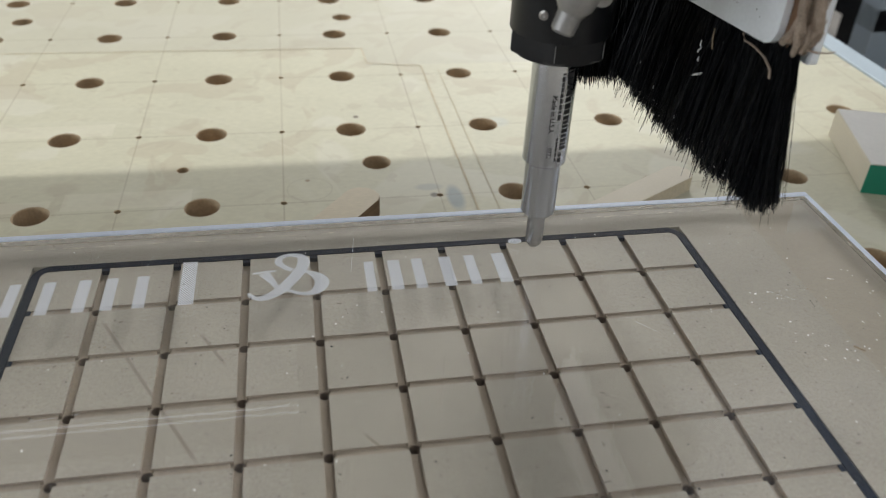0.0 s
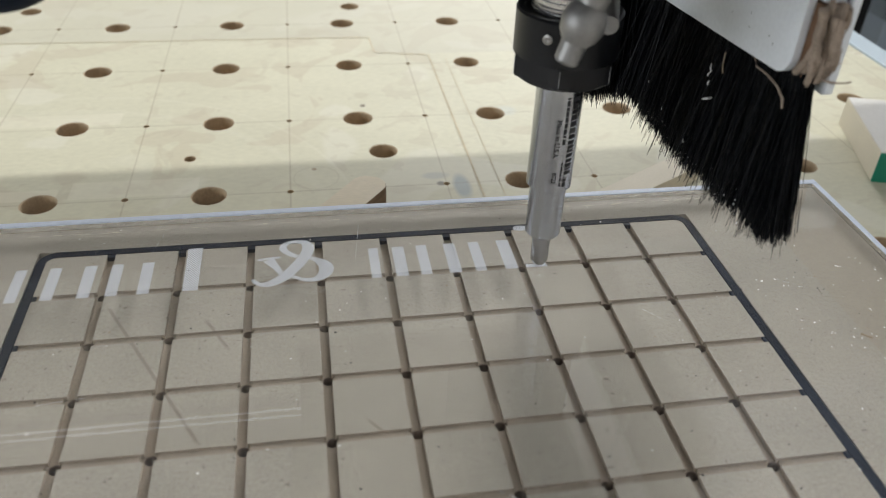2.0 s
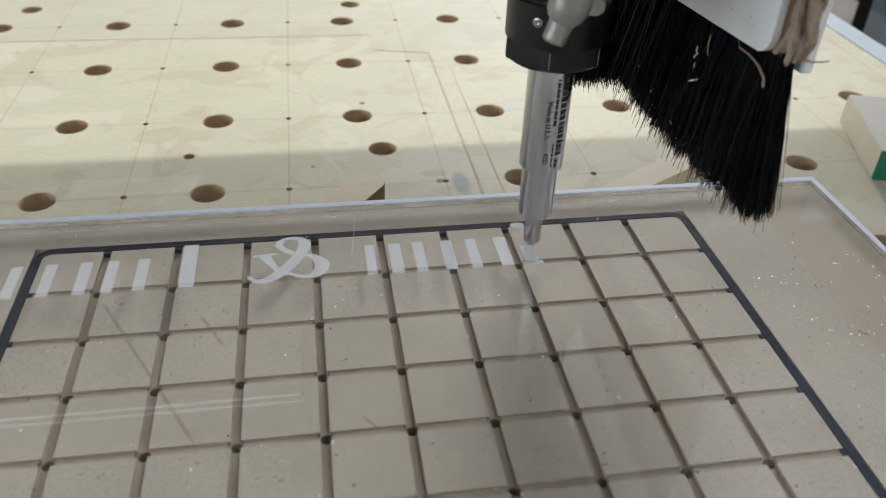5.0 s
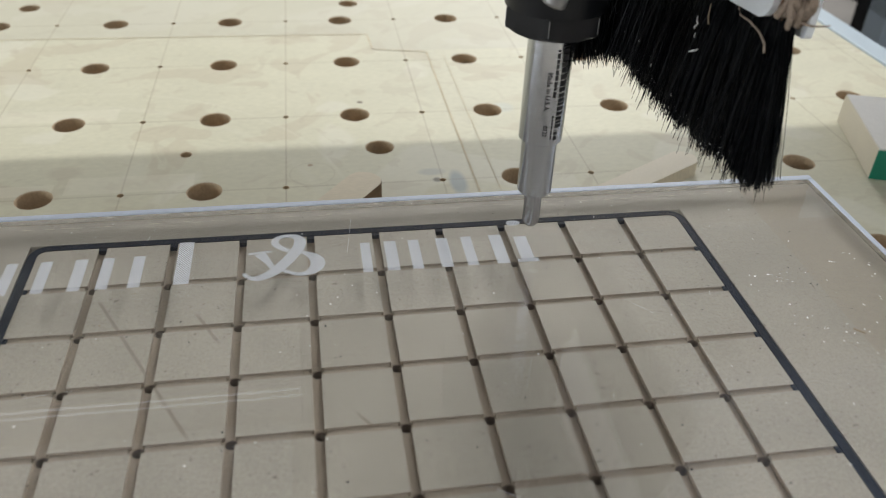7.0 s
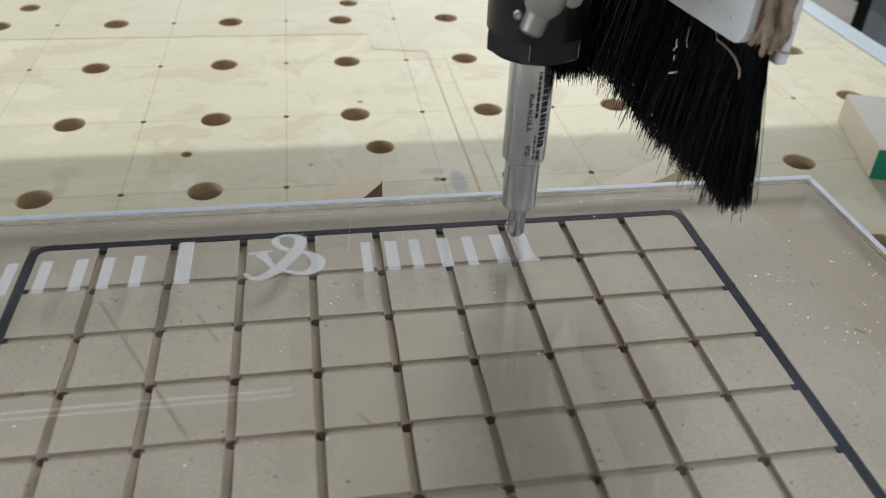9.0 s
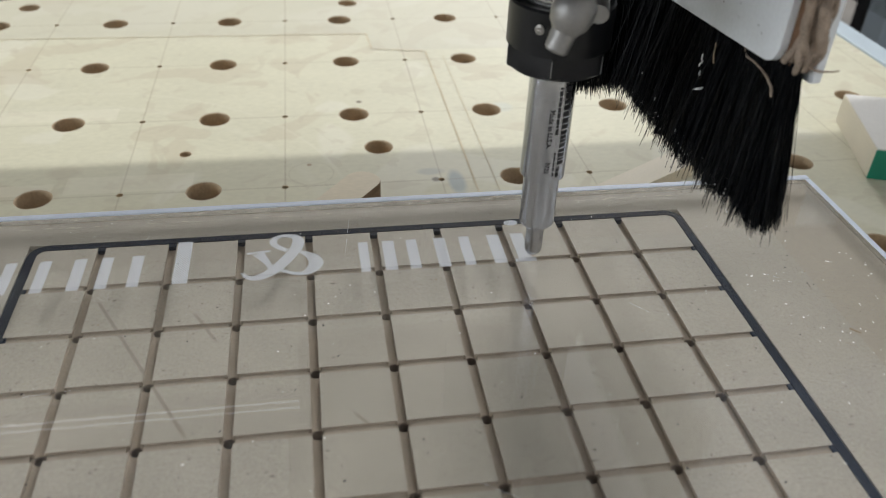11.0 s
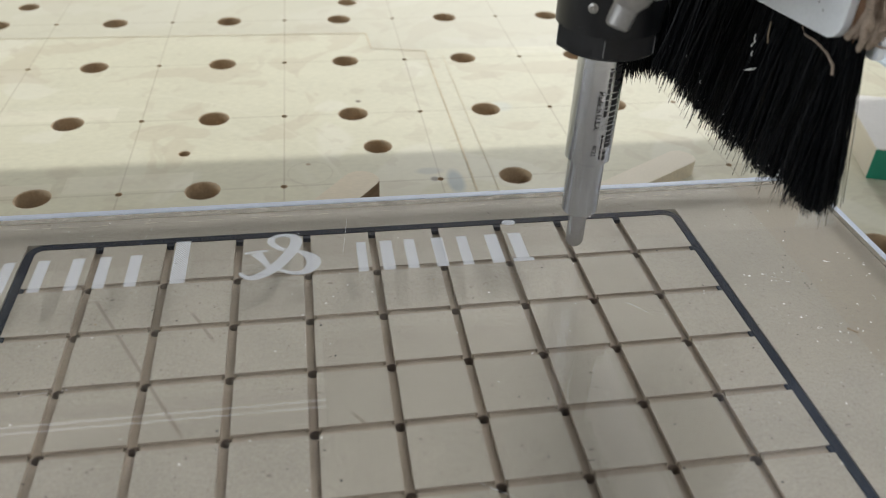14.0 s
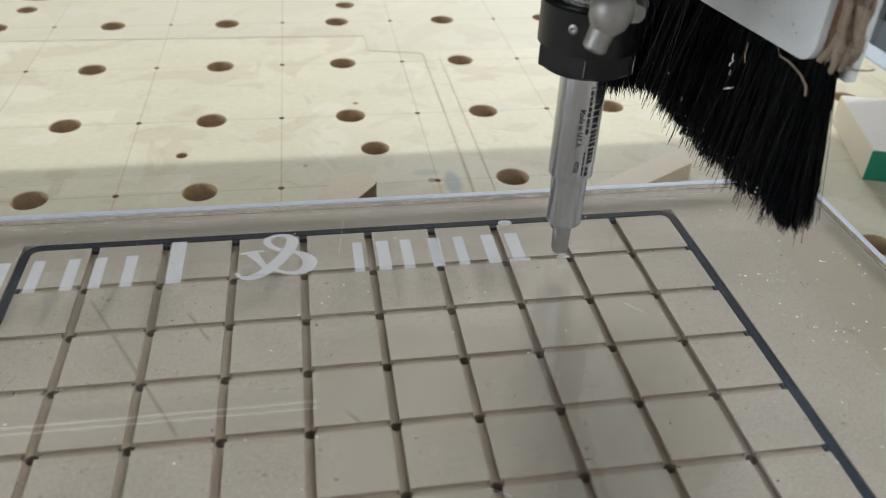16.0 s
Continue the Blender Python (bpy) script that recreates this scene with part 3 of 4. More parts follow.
def ribbon(points, z):
    """A flat stroke along (x, y, half width) knots, rounded between them."""
    knots = [Vector(p) for p in points]
    line = []
    for i in range(len(knots) - 1):
        p0, p1, p2, p3 = knots[max(i - 1, 0)], knots[i], knots[i + 1], knots[min(i + 2, len(knots) - 1)]
        for k in range(6):
            u = k / 6
            line.append(0.5 * (2 * p1 + (p2 - p0) * u + (2 * p0 - 5 * p1 + 4 * p2 - p3) * u * u + (3 * p1 - p0 - 3 * p2 + p3) * u ** 3))
    line.append(knots[-1])
    bm = bmesh.new()
    pairs = []
    for i, p in enumerate(line):
        d = line[min(i + 1, len(line) - 1)] - line[max(i - 1, 0)]
        n = Vector((-d.y, d.x, 0)).normalized() * p.z
        pairs.append((bm.verts.new((p.x - n.x, p.y - n.y, z)), bm.verts.new((p.x + n.x, p.y + n.y, z))))
    for a, b in zip(pairs, pairs[1:]):
        bm.faces.new((a[0], b[0], b[1], a[1]))
    return bm


def ampersand():
    """A mirrored roman ampersand in three pen strokes and a serif, on a box 29.5 mm wide."""
    x0, y0, w, h = 0.1330, -0.1892, 0.0305, 0.0290
    strokes = (((0.56, 0.63, 0.025), (0.46, 0.71, 0.032), (0.39, 0.81, 0.036), (0.39, 0.90, 0.034), (0.46, 0.97, 0.026), (0.56, 0.985, 0.026), (0.66, 0.94, 0.042), (0.70, 0.84, 0.056),
                (0.68, 0.70, 0.058), (0.61, 0.54, 0.058), (0.50, 0.35, 0.058), (0.37, 0.18, 0.054), (0.23, 0.08, 0.042), (0.12, 0.07, 0.030), (0.04, 0.14, 0.020), (0.02, 0.19, 0.018)),
               ((0.70, 0.59, 0.018), (0.80, 0.53, 0.036), (0.89, 0.42, 0.062), (0.91, 0.29, 0.066), (0.85, 0.17, 0.054), (0.75, 0.105, 0.030), (0.62, 0.12, 0.024), (0.49, 0.205, 0.020)),
               ((0.36, 0.27, 0.024), (0.30, 0.41, 0.034), (0.24, 0.53, 0.044), (0.20, 0.60, 0.058)),
               ((0.06, 0.60, 0.014), (0.20, 0.625, 0.015), (0.35, 0.635, 0.014)))
    mark = thing("engraved_ampersand", "mirrored hatched white ampersand engraved in the acrylic", "engraved mark", "engraved marks")
    for k, pts in enumerate(strokes):
        bm = ribbon([(x0 + x * w, y0 + y * h, r * w * 1.35) for x, y, r in pts], 0.00003 * k)
        ob = engrave("stroke", bm, 0.00036)
        ob.parent = mark


def letter_bars(bars, y1):
    """One letter as plain upright bars."""
    mark = thing("engraved_letter", "hatched white upright bars engraved in the acrylic", "engraved mark", "engraved marks")
    for x0, x1 in bars:
        engraving_bar(x0, x1, -0.1878, y1, "", parent=mark)


for bars, y1 in ((((0.0475, 0.0515), (0.0595, 0.0637), (0.0718, 0.0762)), -0.1685), (((0.0815, 0.0857), (0.0925, 0.0968)), -0.1685), (((0.1085, 0.1140),), -0.1610),
                 (((0.1775, 0.1812), (0.1868, 0.1915)), -0.1685), (((0.1963, 0.2005), (0.2073, 0.2120)), -0.1685), (((0.2175, 0.2217), (0.2290, 0.2340)), -0.1685)):
    letter_bars(bars, y1)
ampersand()

# the stroke that grows while the bit works, in slices from its foot up
growing = thing("engraved_stroke", "hatched white stroke growing under the engraving bit", "engraved mark")
_b = bmesh.new()
_b.faces.new([_b.verts.new((0.2410 + 0.0029 * math.cos(radians(a)), -0.1607 + 0.0019 * math.sin(radians(a)), 0)) for a in range(0, 360, 15)])
engrave("engraved_dot", _b, 0.0004).parent = growing
SLICES = []
_ys = [-0.1878, -0.1856, -0.1834, -0.1808, -0.1782, -0.1756, -0.1730, -0.1706, -0.1685]
for _k in range(8):
    _x = (0.2372, 0.2455) if _k == 0 else (0.2388, 0.2440)
    SLICES.append((engraving_bar(*_x, _ys[_k], _ys[_k + 1], "", 0.0003, growing, "engraved_slice"), (1.7, 2.6, 3.4, 4.2, 5.0, 5.7, 6.4, 8.4)[_k]))
follow = thing("engraved_start", "first hatched white mark of the next engraved stroke", "engraved mark")
SLICES.append((engraving_bar(0.2560, 0.2610, -0.1876, -0.1862, "", 0.0003, follow, "engraved_slice"), 15.3))
SLICES.append((engraving_bar(0.2570, 0.2602, -0.1861, -0.1848, "", 0.0003, follow, "engraved_slice"), 15.9))


# ---- dust and shavings ----
def flakes(name, count, area, size, material, label, seed):
    rnd = random.Random(seed)
    bm = bmesh.new()
    for _ in range(count):
        x, y = rnd.uniform(*area[:2]), rnd.uniform(*area[2:])
        s, a = size * rnd.uniform(0.4, 1.3), rnd.uniform(0, 6.3)
        k = rnd.uniform(0.3, 1.0)
        vs = []
        for ang, r in ((0, 1), (1.7, k), (3.1, 0.9), (4.6, k * 0.8)):
            vs.append(bm.verts.new((x + s * r * math.cos(a + ang), y + s * r * math.sin(a + ang), Z_TOP + 0.00004 + (s * 0.25 if ang == 0 else 0))))
        bm.faces.new(vs)
    tagged(link(name, bm, material), label, "shavings", kind="stuff")


flakes("white_shavings", 60, (0.322, 0.378, -0.275, -0.195), 0.00055, CHIP_W, "scattered fine white plastic shavings on the acrylic", 3)
flakes("white_shavings", 130, (0.06, 0.37, -0.33, -0.14), 0.00045, CHIP_W, "scattered fine white plastic shavings on the acrylic", 4)
flakes("dark_shavings", 170, (0.06, 0.36, -0.33, -0.145), 0.00048, INK, "scattered tiny dark specks on the acrylic", 5)
flakes("wood_shavings", 40, (0.06, 0.38, -0.31, -0.145), 0.00045, CHIP_T, "scattered tiny wood shavings on the acrylic", 6)
_b = bmesh.new()
tube(_b, [(0.3462, -0.2402, Z_TOP + 0.0004), (0.3474, -0.2418, Z_TOP + 0.0005), (0.3490, -0.2430, Z_TOP + 0.0004)], 0.00038, 6, 0.6)
tagged(link("wood_splinter", _b, CHIP_T), "thin tan wood splinter lying on the acrylic", "splinter")


def scratches():
    rnd = random.Random(21)
    bm = bmesh.new()
    for x0, y0, x1, y1 in ((0.1755, -0.1479, 0.1722, -0.1745), (0.0980, -0.1500, 0.0945, -0.1640), (0.2710, -0.2150, 0.2780, -0.2230), (0.3320, -0.2060, 0.3395, -0.2120), (0.0700, -0.2400, 0.0860, -0.2385), (0.2040, -0.2900, 0.2130, -0.2960)):
        d = Vector((x1 - x0, y1 - y0, 0))
        s = Vector((-d.y, d.x, 0)).normalized() * 0.00005
        steps = 8
        for k in range(steps):
            if rnd.random() < 0.25:
                continue
            p, q = Vector((x0, y0, Z_TOP + 0.00003)) + d * (k / steps), Vector((x0, y0, Z_TOP + 0.00003)) + d * ((k + 1) / steps)
            bm.faces.new([bm.verts.new(v) for v in (p - s, q - s, q + s, p + s)])
    tagged(link("scratches", bm, ENGRAVE), "hair-thin pale scratches in the acrylic", "scratches", kind="stuff")


scratches()


def rim_chips():
    rnd = random.Random(8)
    bm = bmesh.new()
    for _ in range(90):
        x, y, w, h = rnd.uniform(-0.02, 0.346), -0.1420 + rnd.gauss(0, 0.0003), rnd.uniform(0.0006, 0.004), rnd.uniform(0.0002, 0.0005)
        bm.faces.new([bm.verts.new((x + a, y + b, Z_PAD + 0.00008)) for a, b in ((0, 0), (w, rnd.uniform(-0.0002, 0.0002)), (w * 0.9, h), (w * 0.2, h))])
    tagged(link("rim_chips", bm, CREAM), "pale chipped fibres along the pod's far edge", "chips", kind="stuff")


rim_chips()


# ---- loose pieces on the bench ----
def rounded_bar(cx, cy, ang, length, width, z0, z1):
    """A bar with one round end at (cx, cy), running back along ang."""
    a = radians(ang)
    d, s = Vector((math.cos(a), math.sin(a))), Vector((-math.sin(a), math.cos(a)))
    pts = []
    r = width * 0.42
    c = Vector((cx, cy))
    for base, start in ((c - d * r + s * (width / 2 - r), 90), (c - d * r - s * (width / 2 - r), 0)):
        for k in range(7):
            q = radians(start - 90 * k / 6)
            pts.append(base + d * (r * math.cos(q)) + s * (r * math.sin(q)))
    pts += [c - d * length - s * width / 2, c - d * length + s * width / 2]
    bm = prism([(p.x, p.y) for p in pts][::-1], z0, z1, 0.0006)
    bm.normal_update()
    for f in bm.faces:
        f.material_index = 1 if abs(f.normal.z) < 0.4 else 0
    return bm


def loose_pieces():
    tagged(link("wooden_clamp_bar", rounded_bar(0.1955, -0.0085, 53, 0.15, 0.021, 0, 0.012), [PLY, PLY_EDGE]), "plywood hold-down bar with dark laminated edge lying on the bench", "clamp bar")
    tagged(link("wooden_clamp_bar", rounded_bar(0.402, 0.000, 30, 0.13, 0.018, 0, 0.010), [CREAM, PLY]), "pale wooden hold-down bar with rounded end lying on the bench", "clamp bar")
    block = thing("offcut_block", "cream fibreboard offcut with a green laminated end", "offcut")
    block.matrix_world = pose(0.515, -0.025, 0, 0, 0, -18)
    part("core", boxed(0.0, 0.20, 0.0004, 0.086, 0, 0.0205, 0.0006), CREAM, block)
    part("laminate", boxed(0.0, 0.20, -0.0008, 0.0003, 0.0004, 0.0205), GREEN, block, "bright green laminate face")
    part("top_skin", boxed(0.0008, 0.1992, 0.0006, 0.0855, 0.0206, 0.0211), CREAM_TOP, block, "off-white top skin")


loose_pieces()


def far_clutter():
    rack = thing("storage_rack", "dark metal rack on the floor beyond the bench", "rack")
    for x, y in ((0.95, 0.55), (0.95, 1.25), (1.45, 0.55), (1.45, 1.25)):
        part("post", boxed(x - 0.02, x + 0.02, y - 0.02, y + 0.02, -0.9, 0.9), RAIL if (x, y) == (0.95, 0.55) else DARK, rack)
    for z in (-0.55, -0.1, 0.4):
        part("shelf", boxed(0.93, 1.47, 0.53, 1.27, z, z + 0.03), DARK, rack)
    tagged(link("storage_box", boxed(1.0, 1.4, 0.6, 0.85, -0.07, 0.12, 0.01), BROWN), "brown board box standing on the dark rack", "box")
    tagged(link("storage_box", boxed(1.0, 1.4, 0.9, 1.2, -0.07, 0.2, 0.01), DARK), "dark box standing on the metal rack", "box")
    cab = thing("tool_cabinet", "dark painted tool cabinet beside the bench", "cabinet")
    part("body", boxed(0.9, 1.5, -0.35, 0.35, -0.9, -0.05, 0.01), DARK, cab)
    part("door", boxed(0.885, 0.899, -0.33, 0.33, -0.85, -0.1, 0.004), BROWN, cab)


far_clutter()


# ---- the machine ----
def engraving_bit():
    bit = thing("engraving_bit", "stepped bright steel drag engraving bit", "engraving bit")
    part("body", lathe([(0, 0.0362), (0.0072, 0.0362), (0.0081, 0.0370), (0.0081, 0.083), (0, 0.083)]), STEEL, bit, smooth=True)
    barrel = part("lower_barrel", lathe([(0, 0.0150), (0.0058, 0.0150), (0.0066, 0.0160), (0.0066, 0.0400), (0, 0.0400)]), STEEL, bit, smooth=True)
    plunger = part("tip_holder", lathe([(0, 0.0006), (0.0016, 0.0006), (0.0022, 0.0010), (0.0032, 0.0024), (0.0034, 0.0034), (0.0034, 0.0185), (0, 0.0185)], 48), CARBIDE, bit, smooth=True)
    diamond = part("diamond_tip", lathe([(0, 0.0), (0.0003, 0.0001), (0.0009, 0.0008), (0, 0.0009)], 16), INK, bit, smooth=True)

    def wrapped(name, bm, label):
        """Wrap flat artwork (x round the body, y up) on the barrel."""
        for v in bm.verts:
            a = (v.co.x - 0.0061) / 0.0081
            v.co = Vector((0.00813 * math.cos(a), 0.00813 * math.sin(a), v.co.y))
        part(name, bm, INK, bit, label)

    # reads downwards along the barrel
    for body, size, across, top in (("Made in U.S.A.", 0.0025, -0.0088, 0.0655), ("0722", 0.0022, -0.0084, 0.0452)):
        cu = bpy.data.curves.new("marking", "FONT")
        cu.body, cu.size, cu.resolution_u, cu.offset = body, size, 2, 0.00005
        tmp = new("marking", cu)
        dg = bpy.context.evaluated_depsgraph_get()
        me = bpy.data.meshes.new_from_object(tmp.evaluated_get(dg))
        bm = bmesh.new()
        bm.from_mesh(me)
        bpy.data.objects.remove(tmp)
        bpy.data.meshes.remove(me)
        for v in bm.verts:
            x, y = v.co.x, v.co.y
            v.co = Vector((y + across, top - x, 0))
        wrapped("writing", bm, "small black laser-marked writing")

    def bar(x0, x1, y0, y1):
        b = bmesh.new()
        n = 6
        for k in range(n):
            a0, a1 = x0 + (x1 - x0) * k / n, x0 + (x1 - x0) * (k + 1) / n
            b.faces.new([b.verts.new((p, q, 0)) for p, q in ((a0, y0), (a1, y0), (a1, y1), (a0, y1))])
        wrapped("writing_bar", b, "black laser-marked bar")
    rnd = random.Random(2)
    for x0, x1, ys in ((-0.0062, -0.0051, (0.056, 0.0735)), (-0.0040, -0.0012, (0.0440, 0.0745)), (-0.0056, -0.0050, (0.0395, 0.0490)), (-0.0042, -0.0028, (0.0390, 0.0430))):
        y = ys[0]
        while y < ys[1]:
            h = rnd.uniform(0.0008, 0.0022)
            bar(x0, x1, y, min(y + h, ys[1]))
            y += h + rnd.uniform(0.0003, 0.0006)
    return bit, barrel, plunger, diamond


def collet_nut():
    spindle = thing("spindle", "black collet nut on a bright threaded spindle nose", "spindle")
    # hexagonal skirt: flats cut into a round rim, chamfered below
    bm = bmesh.new()
    n, turn = 96, radians(-111)
    prof = [(0.0118, 0.0786, 1), (0.0154, 0.0786, 1), (0.0176, 0.0799, 1), (0.0176, 0.0830, 1), (0.0176, 0.0868, 1), (0.0176, 0.0884, 2), (0.0172, 0.0888, 3)]
    rings = []
    for r, z, cut in prof:
        ring = []
        for k in range(n):
            a = 2 * math.pi * k / n + turn
            q = (2 * math.pi * k / n) % (math.pi / 3) - math.pi / 6
            rr = r if cut == 3 else min(r, 0.0155 / math.cos(q))
            zz = z - (0.0022 * (q / (math.pi / 6)) ** 2 if cut > 1 else 0)
            ring.append(bm.verts.new((rr * math.cos(a), rr * math.sin(a), zz)))
        rings.append(ring)
    for a, b in zip(rings, rings[1:]):
        for k in range(n):
            j = (k + 1) % n
            bm.faces.new((a[k], a[j], b[j], b[k]))
    bm.faces.new(rings[0][::-1])
    bm.faces.new(rings[-1])
    nut = part("collet_nut", bm, BLACK, spindle, "black oxide hexagonal collet nut", smooth=True)
    part("nut_collar", lathe([(0.0165, 0.0864), (0.0172, 0.0866), (0.0172, 0.1006), (0.0166, 0.1013), (0.0148, 0.1013), (0.0142, 0.1006), (0.0130, 0.1004), (0, 0.1004)], 96), BLACK, nut, smooth=True)
    part("nut_face", lathe([(0, 0.0782), (0.0112, 0.0782), (0.0117, 0.0787), (0, 0.0790)], 64), BLACK, nut, smooth=True)
    # a bare pin in the collar
    a = radians(-128)
    pin = lathe([(0, 0.0), (0.0016, 0.0), (0.0016, 0.0007), (0.0008, 0.0009), (0, 0.0004)], 20)
    bmesh.ops.transform(pin, verts=pin.verts, matrix=Matrix.Translation((0.0169 * math.cos(a), 0.0169 * math.sin(a), 0.0955)) @ Matrix.Rotation(a, 4, "Z") @ Matrix.Rotation(radians(90), 4, "Y"))
    part("locking_pin", pin, PIN, nut, "bare steel pin", smooth=True)
    for k in range(6):
        q = turn + math.pi / 3 * k + 0.0
        e = bmesh.new()
        tube(e, [(0.01772 * math.cos(q), 0.01772 * math.sin(q), 0.0806 + 0.0011 * i) for i in range(6)], 0.00016, 5)
        part("worn_edge", e, WORN, nut, "corner worn to bare metal")
    prof = [(0.0, 0.1005)]
    z = 0.1005
    while z < 0.126:
        prof += [(0.0118, z), (0.0126, z + 0.0004), (0.0126, z + 0.0009), (0.0118, z + 0.0013)]
        z += 0.0018
    prof += [(0.0126, z), (0, z)]
    part("threaded_nose", lathe(prof, 64), THREAD, spindle, "bright steel thread", smooth=True)
    part("housing", lathe([(0, 0.126), (0.030, 0.126), (0.033, 0.129), (0.033, 0.30), (0, 0.30)], 64), DARK, spindle, smooth=True)
    return spindle


def air_nozzle():
    noz = thing("air_nozzle", "grey jointed metal air nozzle beside the collet nut", "air nozzle")
    axis = look((-0.0154, -0.046, 0.1003), (-0.0069, -0.0445, 0.1235))
    m = axis @ Matrix.Rotation(math.pi, 4, "X")
    for name, prof in (("nozzle_tip", [(0, 0.0), (0.0027, 0.0), (0.0034, 0.0007), (0.0036, 0.0070), (0, 0.0075)]),
                       ("ball_joint", [(0, 0.0062), (0.0036, 0.0058), (0.0053, 0.0080), (0.0061, 0.0110), (0.0058, 0.0138), (0.0046, 0.0162), (0, 0.0164)]),
                       ("segment", [(0, 0.0150), (0.0040, 0.0155), (0.0043, 0.0200), (0.0052, 0.0240), (0.0052, 0.040), (0, 0.040)])):
        b = lathe(prof, 32)
        bmesh.ops.transform(b, verts=b.verts, matrix=m)
        part(name, b, ALU, noz, smooth=True)
    b = bmesh.new()
    tube(b, [(0.000, -0.034, 0.1060), (0.004, -0.022, 0.1085), (0.007, -0.010, 0.112)], 0.0030, 14)
    part("bracket", b, ALU, noz, smooth=True)
    return noz


def dust_shoe():
    shoe = thing("dust_shoe", "white dust shoe with a long black bristle skirt", "dust shoe")
    rnd = random.Random(11)
    # walls of the channel; the near end is rounded below
    def wall(name, x0, x1, low, y_near, r, drop):
        pts = [(0.062, 0.15), (0.062, low - drop)]
        for k in range(7):
            a = radians(270 - 90 * k / 6)
            pts.append((y_near + r + r * math.cos(a), low + r + r * math.sin(a)))
        pts.append((y_near, 0.15))
        bm = bmesh.new()
        one = [bm.verts.new((x0, y, z)) for y, z in pts]
        two = [bm.verts.new((x1, y, z)) for y, z in pts]
        bm.faces.new(one)
        bm.faces.new(two[::-1])
        for k in range(len(pts)):
            j = (k + 1) % len(pts)
            bm.faces.new((one[j], one[k], two[k], two[j]))
        bmesh.ops.recalc_face_normals(bm, faces=bm.faces)
        part(name, bm, WHITE, shoe)
    wall("inner_wall", 0.0470, 0.0493, 0.0964, -0.0522, 0.007, 0.008)
    wall("outer_wall", 0.0567, 0.0590, 0.0930, -0.0570, 0.0015, 0.006)
    # unseen rear wall, dark so that the acrylic mirrors little of it
    part("rear_wall", boxed(-0.02, 0.0566, 0.0625, 0.0650, 0.095, 0.15), DARK, shoe)
    # unseen plate added overhead to shade the acrylic in front of the bit
    part("shade_plate", boxed(-0.105, 0.059, -0.10, 0.065, 0.150, 0.156), DARK, shoe)
    # bristles: a strip along the side, turning along the rear
    bm = bmesh.new()

    def strand(root, tip, w):
        d = (tip - root)
        mid = root + d * 0.55 + Vector((rnd.gauss(0, 0.0004), rnd.gauss(0, 0.0004), 0))
        s = Vector((rnd.gauss(0, 1), rnd.gauss(0, 1), 0)).normalized() * w
        s2 = Vector((-s.y, s.x, 0))
        rows = []
        for p, k in ((root, 1.0), (mid, 0.9), (tip, 0.55)):
            rows.append([bm.verts.new(p + s * k), bm.verts.new(p - s * k * 0.5 + s2 * 0.87 * k), bm.verts.new(p - s * k * 0.5 - s2 * 0.87 * k)])
        for a, b in zip(rows, rows[1:]):
            for i in range(3):
                j = (i + 1) % 3
                bm.faces.new((a[i], a[j], b[j], b[i]))

    def clump_noise(u):
        return noise.noise(Vector((u * 90, 3.1, 0)))
    for k in range(13000):
        u = rnd.random()
        if u < 0.80:                     # side strip
            y = -0.0555 + (u / 0.80) * 0.113
            x = rnd.uniform(0.0494, 0.0540)
            out = (x - 0.0494) / 0.0046
            far = (y + 0.0555) / 0.113
            splay = 0.0010 + 0.0050 * out * rnd.random() + 0.0036 * max(0.0, 1 - far * 2.5) - 0.0062 * rnd.random() ** 0.7 * (1 - out) * min(1.0, 0.25 + far * 2.0)
            tip = Vector((x + splay, y + rnd.gauss(0, 0.0018) + 0.0028 * clump_noise(y), 0.0452 + rnd.gauss(0, 0.0012) + 0.0024 * clump_noise(y + 5)))
            if rnd.random() < 0.17:
                tip += Vector((rnd.gauss(-0.0032, 0.0034), rnd.gauss(-0.001, 0.004), rnd.uniform(-0.0012, 0.005)))
        else:                            # rear strip
            x = 0.022 + (u - 0.80) / 0.20 * 0.034
            y = rnd.uniform(0.0530, 0.0620)
            tip = Vector((x + rnd.gauss(0, 0.003), y + (y - 0.0575) * 0.8 + rnd.gauss(0, 0.002), 0.0442 + rnd.gauss(0, 0.0018) + 0.002 * clump_noise(x)))
        strand(Vector((x, y, 0.099)), tip, rnd.uniform(0.00012, 0.00019))
    # a few long strands stand away from the outer near corner
    for k in range(26):
        x, y = rnd.uniform(0.0520, 0.0545), rnd.uniform(-0.0565, -0.046)
        strand(Vector((x, y, 0.099)), Vector((x + rnd.uniform(0.005, 0.0085), y + rnd.gauss(0, 0.002), rnd.uniform(0.0425, 0.050))), 0.00016)
    ob = part("bristles", bm, BRISTLE, shoe, "dense black nylon bristles")
    tagged(ob, kind="stuff")
    part("bristle_core", boxed(0.0505, 0.0534, -0.050, 0.058, 0.056, 0.097), BRISTLE, shoe)
    part("bristle_core", boxed(0.026, 0.0504, 0.0555, 0.0600, 0.056, 0.097), BRISTLE, shoe)
    # frayed twine stuffed in the near end of the channel
    for k in range(15):
        b = bmesh.new()
        x = 0.0500 + 0.0062 * (k % 5) / 4 + rnd.gauss(0, 0.0004)
        y0 = -0.0552 - rnd.uniform(0, 0.0022)
        z = rnd.uniform(0.0955, 0.101)
        sway, turn = rnd.uniform(0.0006, 0.0018), rnd.uniform(0, 6.3)
        pts = [(x + sway * math.sin(turn + i * 0.55), y0 + 0.0012 * math.cos(turn + i * 0.4) + 0.0025 * max(0, 1 - i / 2) , z + i * 0.0019) for i in range(11)]
